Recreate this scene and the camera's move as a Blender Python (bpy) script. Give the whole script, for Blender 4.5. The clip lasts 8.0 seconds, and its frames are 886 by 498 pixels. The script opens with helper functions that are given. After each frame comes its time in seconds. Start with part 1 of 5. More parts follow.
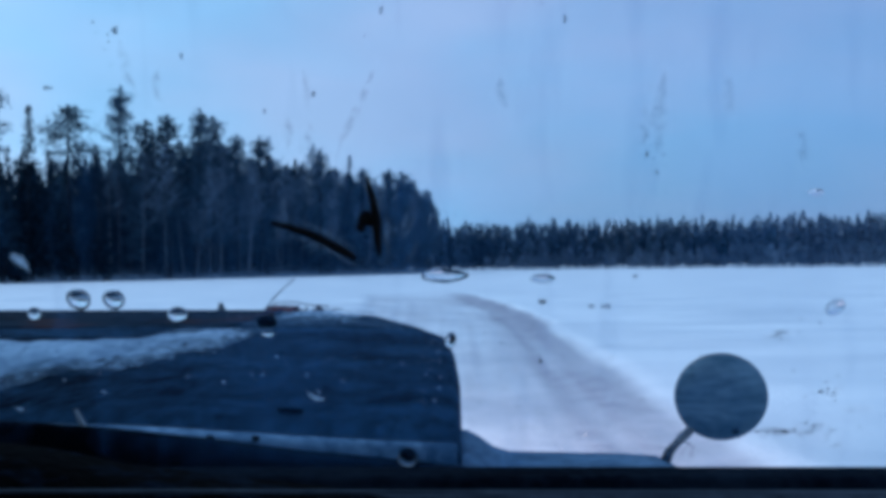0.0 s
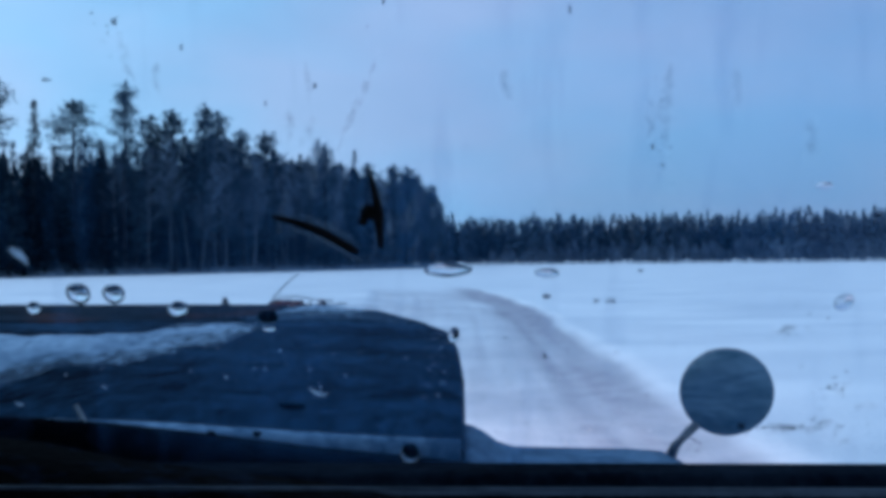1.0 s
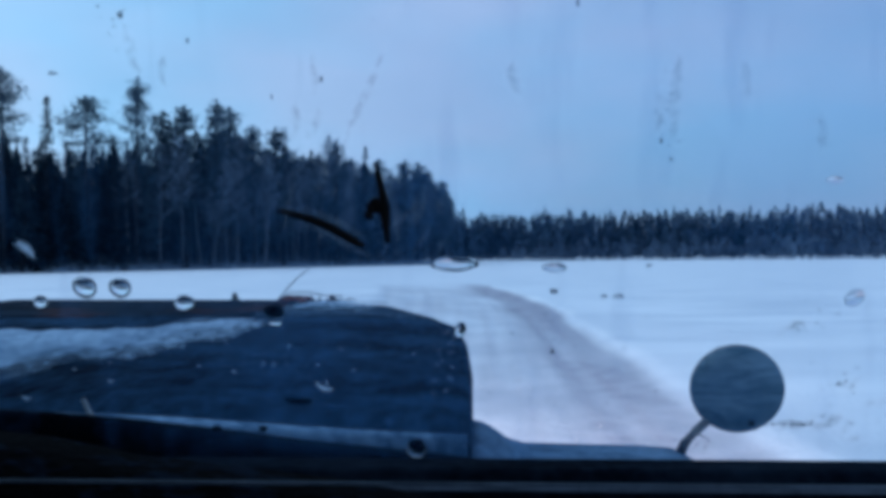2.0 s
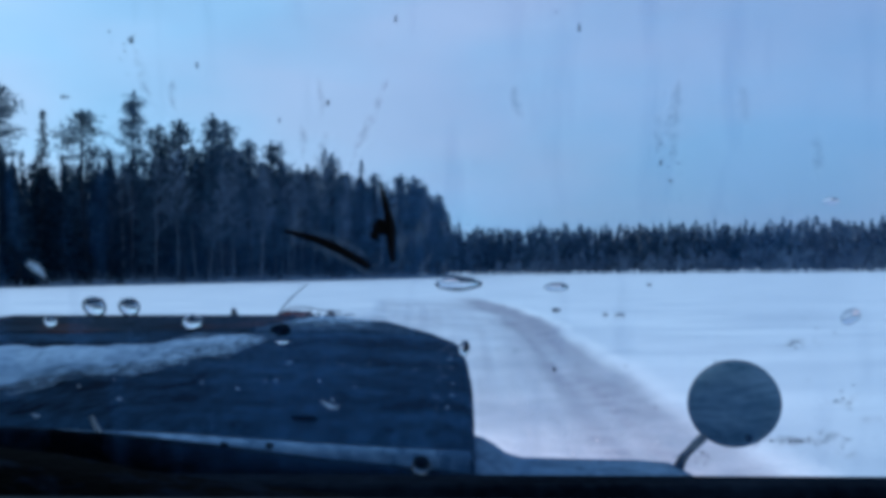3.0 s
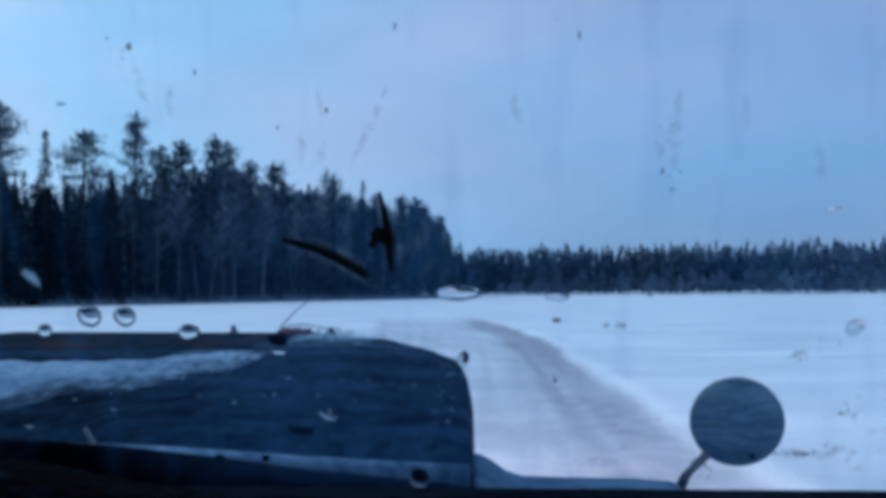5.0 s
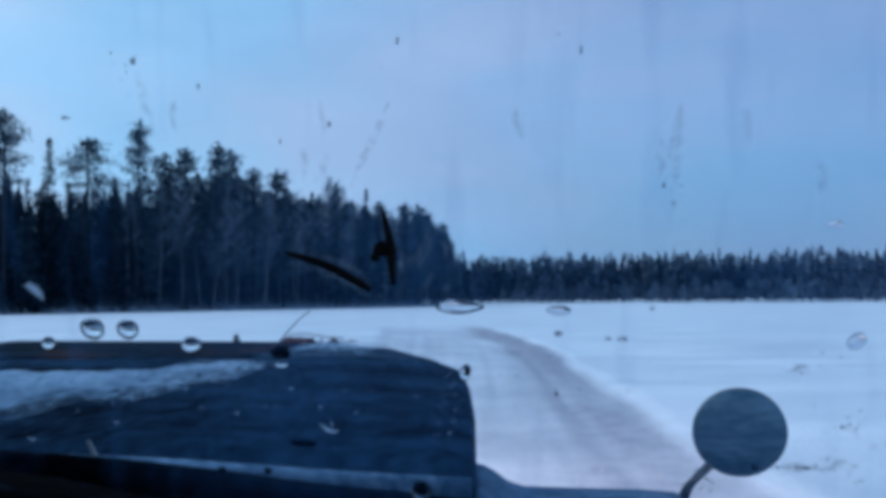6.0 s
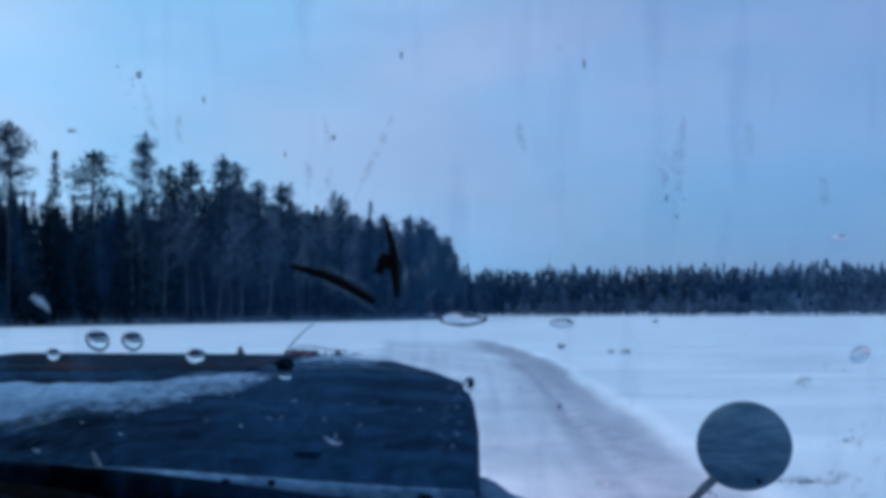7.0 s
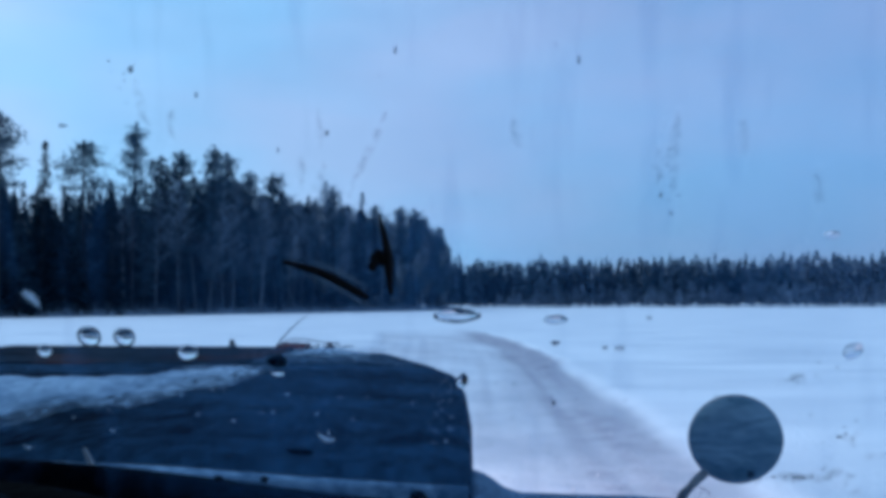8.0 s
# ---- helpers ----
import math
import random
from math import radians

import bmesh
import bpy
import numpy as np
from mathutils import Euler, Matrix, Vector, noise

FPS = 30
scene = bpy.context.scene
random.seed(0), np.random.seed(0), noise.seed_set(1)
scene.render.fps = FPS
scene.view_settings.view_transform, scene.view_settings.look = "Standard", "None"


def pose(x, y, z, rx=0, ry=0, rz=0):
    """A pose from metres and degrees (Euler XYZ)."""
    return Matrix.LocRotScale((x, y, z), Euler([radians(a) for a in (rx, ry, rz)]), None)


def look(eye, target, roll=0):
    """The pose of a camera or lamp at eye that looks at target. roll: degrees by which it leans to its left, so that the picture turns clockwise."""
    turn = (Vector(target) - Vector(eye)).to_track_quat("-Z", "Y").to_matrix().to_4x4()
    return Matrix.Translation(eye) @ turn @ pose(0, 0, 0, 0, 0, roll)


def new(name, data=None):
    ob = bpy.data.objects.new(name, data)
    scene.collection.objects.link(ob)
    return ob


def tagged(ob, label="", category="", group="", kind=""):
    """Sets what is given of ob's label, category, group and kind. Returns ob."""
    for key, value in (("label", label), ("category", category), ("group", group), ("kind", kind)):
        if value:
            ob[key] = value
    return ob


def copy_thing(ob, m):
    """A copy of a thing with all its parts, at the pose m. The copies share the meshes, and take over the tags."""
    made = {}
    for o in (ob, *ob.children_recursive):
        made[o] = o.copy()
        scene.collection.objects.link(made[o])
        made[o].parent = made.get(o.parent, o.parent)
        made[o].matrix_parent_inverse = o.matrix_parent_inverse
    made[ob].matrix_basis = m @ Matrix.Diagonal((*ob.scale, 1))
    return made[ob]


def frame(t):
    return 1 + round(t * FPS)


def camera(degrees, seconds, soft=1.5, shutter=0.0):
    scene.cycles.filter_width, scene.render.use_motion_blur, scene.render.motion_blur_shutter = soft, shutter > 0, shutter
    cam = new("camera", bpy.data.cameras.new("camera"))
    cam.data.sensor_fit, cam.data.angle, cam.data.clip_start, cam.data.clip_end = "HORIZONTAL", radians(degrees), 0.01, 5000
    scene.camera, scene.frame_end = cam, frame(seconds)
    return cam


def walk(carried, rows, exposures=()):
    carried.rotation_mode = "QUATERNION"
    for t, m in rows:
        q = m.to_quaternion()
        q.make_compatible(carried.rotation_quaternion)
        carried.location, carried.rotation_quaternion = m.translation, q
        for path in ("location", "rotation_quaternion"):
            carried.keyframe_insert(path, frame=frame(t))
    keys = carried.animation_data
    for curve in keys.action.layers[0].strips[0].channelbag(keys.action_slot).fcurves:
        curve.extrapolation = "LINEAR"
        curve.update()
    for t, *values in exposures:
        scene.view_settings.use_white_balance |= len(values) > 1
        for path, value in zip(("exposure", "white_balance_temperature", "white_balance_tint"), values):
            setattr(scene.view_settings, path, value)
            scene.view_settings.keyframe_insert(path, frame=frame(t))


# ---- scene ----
# ---- the camera and its way: held in the cab of a truck, behind the windscreen ----
cam = camera(50.0, 8.0, soft=4.8)
ROWS=[
    (0, 0.0006, -0.0056, 1.7028, 0.941, 0.776, -0.163),
    (0.5, 0.0018, -0.0014, 1.7041, 1.281, 0.805, -0.122),
    (1, 0.0015, 0.0010, 1.7024, 1.234, 0.456, -0.138),
    (1.5, 0.0017, 0.0006, 1.7027, 1.247, 0.474, -0.104),
    (1.7, 0.0042, 0.0040, 1.7024, 1.896, 0.223, -0.031),
    (2.8, 0.0001, -0.0003, 1.6990, 1.700, 0.648, -0.075),
    (3, -0.0007, -0.0066, 1.7050, 1.640, 1.051, -0.073),
    (3.5, -0.0009, -0.0009, 1.7013, 1.641, 0.999, -0.075),
    (4, 0.0000, 0.0000, 1.7000, 1.740, 1.450, 0.000),
    (4.5, 0.0020, -0.0019, 1.7016, 1.883, 1.937, 0.054),
    (4.7, 0.0003, 0.0003, 1.6986, 1.726, 2.081, 0.017),
    (5.8, 0.0005, -0.0026, 1.6983, 1.755, 2.661, 0.094),
    (6, 0.0009, -0.0020, 1.7016, 1.892, 2.768, 0.108),
    (6.5, 0.0017, -0.0047, 1.7003, 1.972, 4.335, 0.155),
    (7, 0.0014, -0.0042, 1.7014, 2.153, 3.540, 0.212),
    (7.5, 0.0006, -0.0019, 1.7015, 2.050, 3.040, 0.114),
    (8, 0.0002, -0.0025, 1.7044, 1.659, 3.017, 0.255),
]

walk(cam, [(t, pose(x, y, z, 90 + pitch, 0, yaw) @ pose(0, 0, 0, 0, 0, roll)) for t, x, y, z, yaw, pitch, roll in ROWS],
     [(0.0, 0.18, 4430, 2), (1.5, 0.15, 4470, 2), (3.0, 0.20, 4560, 2), (4.5, 0.17, 4550, 2), (6.0, 0.12, 4520, 2), (7.0, 0.12, 4480, 2), (8.0, 0.22, 4420, 2)])

# ---- world, sun, lamps ----
world = bpy.data.worlds.new("dusk_sky")
scene.world = world
world.use_nodes = True
wn, wl = world.node_tree.nodes, world.node_tree.links
wn.clear()
w_out = wn.new("ShaderNodeOutputWorld")
w_bg = wn.new("ShaderNodeBackground")
w_sky = wn.new("ShaderNodeTexSky")
w_sky.sky_type = "NISHITA"
w_sky.sun_disc = False
w_sky.sun_elevation = radians(14)
w_sky.sun_rotation = radians(250)
w_sky.air_density, w_sky.dust_density, w_sky.ozone_density = 1.0, 0.6, 2.0
w_co = wn.new("ShaderNodeTexCoord")
w_map = wn.new("ShaderNodeMapping")
w_map.inputs["Scale"].default_value = (1.0, 1.0, 2.6)
w_map.inputs["Rotation"].default_value = (0.0, 0.25, 0.3)
w_noise = wn.new("ShaderNodeTexNoise")
w_noise.inputs["Scale"].default_value = 3.2
w_noise.inputs["Detail"].default_value = 5.0
w_noise.inputs["Roughness"].default_value = 0.5
w_ramp = wn.new("ShaderNodeValToRGB")
w_ramp.color_ramp.elements[0].position, w_ramp.color_ramp.elements[0].color = 0.34, (0.74, 0.74, 0.74, 1)
w_ramp.color_ramp.elements[1].position, w_ramp.color_ramp.elements[1].color = 0.66, (0.96, 0.96, 0.96, 1)
w_mix = wn.new("ShaderNodeMixRGB")
# the veil of cloud is thinner and brighter towards the sun's side
w_split = wn.new("ShaderNodeSeparateXYZ")
w_side = wn.new("ShaderNodeMapRange")
w_side.interpolation_type = "SMOOTHSTEP"
for key, value in (("From Min", -0.75), ("From Max", 0.45), ("To Min", 0.0), ("To Max", 1.0)):
    w_side.inputs[key].default_value = value
w_veil = wn.new("ShaderNodeMixRGB")
w_veil.inputs["Color1"].default_value = (7.0, 8.0, 8.4, 1)
w_veil.inputs["Color2"].default_value = (4.1, 4.6, 5.65, 1)
wl.new(w_co.outputs["Generated"], w_split.inputs[0])
wl.new(w_split.outputs["X"], w_side.inputs["Value"])
wl.new(w_side.outputs[0], w_veil.inputs["Fac"])
w_noise2 = wn.new("ShaderNodeTexNoise")
w_noise2.inputs["Scale"].default_value, w_noise2.inputs["Detail"].default_value = 2.1, 4.0
w_ramp2 = wn.new("ShaderNodeValToRGB")
w_ramp2.color_ramp.elements[0].position, w_ramp2.color_ramp.elements[0].color = 0.38, (0.86, 0.975, 1.01, 1)
w_ramp2.color_ramp.elements[1].position, w_ramp2.color_ramp.elements[1].color = 0.62, (1.14, 1.0, 0.985, 1)
w_tone = wn.new("ShaderNodeMixRGB")
w_tone.blend_type = "MULTIPLY"
w_tone.inputs["Fac"].default_value = 1.0
wl.new(w_map.outputs["Vector"], w_noise2.inputs["Vector"])
wl.new(w_noise2.outputs["Fac"], w_ramp2.inputs["Fac"])
wl.new(w_veil.outputs["Color"], w_tone.inputs["Color1"])
wl.new(w_ramp2.outputs["Color"], w_tone.inputs["Color2"])
wl.new(w_tone.outputs["Color"], w_mix.inputs["Color2"])
wl.new(w_co.outputs["Generated"], w_map.inputs["Vector"])
wl.new(w_map.outputs["Vector"], w_noise.inputs["Vector"])
wl.new(w_noise.outputs["Fac"], w_ramp.inputs["Fac"])
wl.new(w_ramp.outputs["Color"], w_mix.inputs["Fac"])
wl.new(w_sky.outputs["Color"], w_mix.inputs["Color1"])
# a low slate-blue bank of cloud over the far woods
w_low, w_right, w_both, w_bank = wn.new("ShaderNodeMapRange"), wn.new("ShaderNodeMapRange"), wn.new("ShaderNodeMath"), wn.new("ShaderNodeMixRGB")
for node, a, b, lo, hi in ((w_low, 0.015, 0.17, 1.0, 0.0), (w_right, -0.12, 0.16, 0.0, 1.0)):
    node.interpolation_type = "SMOOTHSTEP"
    for key, value in (("From Min", a), ("From Max", b), ("To Min", lo), ("To Max", hi)):
        node.inputs[key].default_value = value
w_both.operation, w_bank.blend_type = "MULTIPLY", "MULTIPLY"
w_bank.inputs["Color2"].default_value = (0.83, 0.81, 0.84, 1)
wl.new(w_split.outputs["Z"], w_low.inputs["Value"])
wl.new(w_split.outputs["X"], w_right.inputs["Value"])
wl.new(w_low.outputs[0], w_both.inputs[0])
wl.new(w_right.outputs[0], w_both.inputs[1])
wl.new(w_both.outputs[0], w_bank.inputs["Fac"])
wl.new(w_mix.outputs["Color"], w_bank.inputs["Color1"])
wl.new(w_bank.outputs["Color"], w_bg.inputs["Color"])
w_bg.inputs["Strength"].default_value = 0.085
wl.new(w_bg.outputs["Background"], w_out.inputs["Surface"])

sun_data = bpy.data.lights.new("sun", "SUN")
sun_data.energy, sun_data.angle, sun_data.color = 1.1, radians(25), (1.0, 0.89, 0.80)
sun = new("sun", sun_data)
sun.matrix_world = look((-45, -38, 34), (0, 0, 0))

for side_x in (0.12, -1.27):
    beam = bpy.data.lights.new("headlight_beam", "SPOT")
    beam.energy, beam.color, beam.spot_size, beam.spot_blend, beam.shadow_soft_size = 2700, (1.0, 0.60, 0.46), radians(50), 1.0, 0.07
    new("headlight_beam", beam).matrix_world = look((side_x, 2.02, 1.13), (side_x + 1.4, 14, 0.0))


# ---- materials ----
def material(name, base, second, scale=4.0, rough=0.7, metal=0.0, bump=0.2, bump_scale=30.0, stretch=(1, 1, 1), spread=(0.35, 0.65), per_object=0.0, per_island=0.0, specular=0.4, fine_weight=0.35):
    """Two colours mixed by coarse and fine noise, with fine relief."""
    m = bpy.data.materials.new(name)
    m.use_nodes = True
    n, l = m.node_tree.nodes, m.node_tree.links
    b = n["Principled BSDF"]
    b.inputs["Roughness"].default_value, b.inputs["Metallic"].default_value = rough, metal
    b.inputs["Specular IOR Level"].default_value = specular
    co = n.new("ShaderNodeTexCoord")
    mp = n.new("ShaderNodeMapping")
    mp.inputs["Scale"].default_value = stretch
    l.new(co.outputs["Object"], mp.inputs["Vector"])
    coarse, fine = n.new("ShaderNodeTexNoise"), n.new("ShaderNodeTexNoise")
    coarse.inputs["Scale"].default_value, coarse.inputs["Detail"].default_value = scale, 6
    fine.inputs["Scale"].default_value, fine.inputs["Detail"].default_value = bump_scale, 4
    l.new(mp.outputs["Vector"], coarse.inputs["Vector"])
    l.new(mp.outputs["Vector"], fine.inputs["Vector"])
    both = n.new("ShaderNodeMath")
    both.operation = "MULTIPLY_ADD"
    both.inputs[1].default_value = fine_weight
    l.new(fine.outputs["Fac"], both.inputs[0])
    l.new(coarse.outputs["Fac"], both.inputs[2])
    ramp = n.new("ShaderNodeValToRGB")
    ramp.color_ramp.elements[0].position, ramp.color_ramp.elements[0].color = (spread[0] + fine_weight / 2) / (1 + fine_weight), (*base, 1)
    ramp.color_ramp.elements[1].position, ramp.color_ramp.elements[1].color = (spread[1] + fine_weight / 2) / (1 + fine_weight), (*second, 1)
    last = both.outputs[0]
    for amount, kind, socket in ((per_object, "ShaderNodeObjectInfo", "Random"), (per_island, "ShaderNodeNewGeometry", "Random Per Island")):
        if amount:
            info, add = n.new(kind), n.new("ShaderNodeMath")
            add.operation = "MULTIPLY_ADD"
            add.inputs[1].default_value = amount
            l.new(info.outputs[socket], add.inputs[0])
            l.new(last, add.inputs[2])
            shift = n.new("ShaderNodeMath")
            shift.operation = "SUBTRACT"
            shift.inputs[1].default_value = amount / 2
            l.new(add.outputs[0], shift.inputs[0])
            last = shift.outputs[0]
    narrow = n.new("ShaderNodeMath")
    narrow.operation = "MULTIPLY"
    narrow.inputs[1].default_value = 1 / (1 + fine_weight)
    l.new(last, narrow.inputs[0])
    l.new(narrow.outputs[0], ramp.inputs["Fac"])
    l.new(ramp.outputs["Color"], b.inputs["Base Color"])
    if bump:
        bp = n.new("ShaderNodeBump")
        bp.inputs["Strength"].default_value, bp.inputs["Distance"].default_value = bump, 0.02
        l.new(fine.outputs["Fac"], bp.inputs["Height"])
        l.new(bp.outputs["Normal"], b.inputs["Normal"])
    return m


LEDGE = material("mottled_black_ledge", (0.001, 0.001, 0.0015), (0.009, 0.015, 0.029), scale=34.0, rough=0.9, bump=0.3, bump_scale=120, spread=(0.5, 0.66), specular=0.02, fine_weight=0.5)
FROSTED = material("frosted_body_paint", (0.08, 0.118, 0.175), (0.175, 0.24, 0.335), scale=12.0, rough=0.75, bump=0.15, bump_scale=90, spread=(0.36, 0.64), specular=0.04, fine_weight=0.9)
COWL = material("frost_on_cowl", (0.10, 0.155, 0.24), (0.34, 0.45, 0.60), scale=22.0, rough=0.8, bump=0.2, bump_scale=110, spread=(0.36, 0.66), specular=0.03, fine_weight=0.9)
CAB_PAINT = material("dull_cab_paint", (0.05, 0.06, 0.05), (0.09, 0.10, 0.09), scale=2.0, rough=0.6, bump=0.08, bump_scale=40)
BLACK = material("black_vinyl", (0.004, 0.004, 0.005), (0.010, 0.010, 0.012), scale=9.0, rough=0.9, bump=0.2, bump_scale=220, specular=0.02)
# black frame lifted to grey-blue, with the windscreen's haze in its colour
FRAME = material("hazed_frame_paint", (0.006, 0.010, 0.018), (0.03, 0.042, 0.064), scale=9.0, rough=0.9, bump=0.2, bump_scale=120, specular=0.02)
RUBBER = material("black_rubber", (0.012, 0.012, 0.013), (0.03, 0.03, 0.032), scale=12.0, rough=0.85, bump=0.2, bump_scale=120, specular=0.2)
METAL = material("worn_metal", (0.05, 0.055, 0.06), (0.14, 0.145, 0.15), scale=12.0, rough=0.5, metal=0.6, bump=0.1, bump_scale=90)
RED = material("faded_red_rag", (0.045, 0.016, 0.016), (0.09, 0.035, 0.034), scale=20.0, rough=0.9, bump=0.3, bump_scale=90)
# mirror: streaky blue-grey paints the dark reflection, along with some grime
MIRROR = material("grimy_mirror_painted_reflection", (0.055, 0.10, 0.14), (0.19, 0.26, 0.33), scale=12.0, rough=0.5, metal=0.45, bump=0.08, bump_scale=60, stretch=(0.7, 1.0, 2.6), spread=(0.30, 0.70), fine_weight=0.6)
TWIG = material("wet_dead_twig", (0.004, 0.004, 0.004), (0.012, 0.010, 0.009), scale=60.0, rough=0.7, bump=0.3, bump_scale=600, specular=0.2)
MUD_MAT = material("dark_mud", (0.002, 0.003, 0.004), (0.012, 0.013, 0.015), scale=400.0, rough=0.9, bump=0.3, bump_scale=900, specular=0.02)
HOOD_SNOW = material("snow_on_hood", (0.62, 0.64, 0.66), (0.80, 0.81, 0.82), scale=9.0, rough=0.8, bump=0.5, bump_scale=70)
OLD_SNOW = material("old_snow_on_hood", (0.26, 0.28, 0.31), (0.52, 0.54, 0.56), scale=7.0, rough=0.85, bump=0.6, bump_scale=60, spread=(0.3, 0.7))
# pale colour that draws the highlight along the frame's lip
BEAD = material("pale_bead", (0.06, 0.075, 0.095), (0.14, 0.165, 0.20), scale=30.0, rough=0.5, bump=0.1, bump_scale=200)
SPRUCE_MAT = material("spruce_needles", (0.002, 0.007, 0.013), (0.016, 0.033, 0.062), scale=0.9, rough=0.85, bump=0.0, bump_scale=5, per_object=0.25, per_island=0.3, specular=0.1)
PINE_MAT = material("pine_needles", (0.013, 0.026, 0.037), (0.058, 0.092, 0.134), scale=0.7, rough=0.85, bump=0.0, bump_scale=4, per_object=0.2, per_island=0.3, specular=0.1)
BARK = material("dark_bark", (0.009, 0.012, 0.018), (0.034, 0.041, 0.055), scale=3.0, rough=0.9, bump=0.4, bump_scale=18, stretch=(1, 1, 0.3), per_object=0.3, specular=0.1)
BIRCH_BARK = material("pale_birch_bark", (0.024, 0.031, 0.042), (0.17, 0.185, 0.21), scale=2.4, rough=0.85, bump=0.3, bump_scale=12, stretch=(1, 1, 0.8), per_object=0.45, specular=0.1)
TWIG_HAZE = material("frosted_twigs", (0.048, 0.064, 0.092), (0.20, 0.245, 0.32), scale=0.5, rough=0.9, bump=0.0, bump_scale=4, per_object=0.3, per_island=0.4, specular=0.1)
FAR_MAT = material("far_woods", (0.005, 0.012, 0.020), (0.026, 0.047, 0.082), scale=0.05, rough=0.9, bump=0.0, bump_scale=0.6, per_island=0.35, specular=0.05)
# far woods: distance haze put into a paler, bluer colour than far_woods
HAZY_WOODS = material("far_hazed_woods", (0.010, 0.018, 0.030), (0.050, 0.072, 0.110), scale=0.06, rough=0.9, bump=0.0, bump_scale=0.7, per_island=0.3, specular=0.03)
FROSTY = material("frosty_grass", (0.10, 0.13, 0.18), (0.32, 0.38, 0.46), scale=0.6, rough=0.9, bump=0.0, bump_scale=4, per_island=0.4, specular=0.05)
# thicket: its pale blue-grey stands for haze at the foot of the far woods
THICKET = material("hazed_thicket", (0.042, 0.058, 0.09), (0.12, 0.15, 0.205), scale=0.08, rough=0.9, bump=0.0, bump_scale=0.8, per_island=0.3, specular=0.03)
STALK = material("dry_stalks", (0.05, 0.05, 0.055), (0.15, 0.145, 0.14), scale=5.0, rough=0.9, bump=0.0, bump_scale=20, per_island=0.4, specular=0.1)


def snow_material():
    """Fresh snow, and packed grey snow where the attribute 'packed' says that wheels have gone."""
    m = bpy.data.materials.new("field_snow")
    m.use_nodes = True
    n, l = m.node_tree.nodes, m.node_tree.links
    b = n["Principled BSDF"]
    b.inputs["Roughness"].default_value, b.inputs["Specular IOR Level"].default_value = 0.75, 0.2
    co = n.new("ShaderNodeTexCoord")
    coarse, fine, crumb = n.new("ShaderNodeTexNoise"), n.new("ShaderNodeTexNoise"), n.new("ShaderNodeTexNoise")
    for node, scale, detail in ((coarse, 0.30, 7), (fine, 2.2, 6), (crumb, 14.0, 5)):
        node.inputs["Scale"].default_value, node.inputs["Detail"].default_value = scale, detail
        l.new(co.outputs["Object"], node.inputs["Vector"])
    long_map = n.new("ShaderNodeMapping")
    long_map.inputs["Scale"].default_value = (0.5, 1.6, 1.0)
    l.new(co.outputs["Object"], long_map.inputs["Vector"])
    l.new(long_map.outputs["Vector"], coarse.inputs["Vector"])
    fresh, packed = n.new("ShaderNodeValToRGB"), n.new("ShaderNodeValToRGB")
    fresh.color_ramp.elements[0].position, fresh.color_ramp.elements[0].color = 0.34, (0.67, 0.69, 0.725, 1)
    fresh.color_ramp.elements[1].position, fresh.color_ramp.elements[1].color = 0.60, (0.88, 0.885, 0.89, 1)
    packed.color_ramp.elements[0].position, packed.color_ramp.elements[0].color = 0.3, (0.30, 0.29, 0.325, 1)
    packed.color_ramp.elements[1].position, packed.color_ramp.elements[1].color = 0.75, (0.52, 0.495, 0.53, 1)
    l.new(coarse.outputs["Fac"], fresh.inputs["Fac"])
    l.new(fine.outputs["Fac"], packed.inputs["Fac"])
    at = n.new("ShaderNodeAttribute")
    at.attribute_name = "packed"
    mix = n.new("ShaderNodeMixRGB")
    l.new(at.outputs["Fac"], mix.inputs["Fac"])
    l.new(fresh.outputs["Color"], mix.inputs["Color1"])
    l.new(packed.outputs["Color"], mix.inputs["Color2"])
    l.new(mix.outputs["Color"], b.inputs["Base Color"])
    add = n.new("ShaderNodeMath")
    l.new(fine.outputs["Fac"], add.inputs[0])
    l.new(crumb.outputs["Fac"], add.inputs[1])
    bp = n.new("ShaderNodeBump")
    bp.inputs["Strength"].default_value, bp.inputs["Distance"].default_value = 0.45, 0.05
    l.new(add.outputs[0], bp.inputs["Height"])
    l.new(bp.outputs["Normal"], b.inputs["Normal"])
    return m


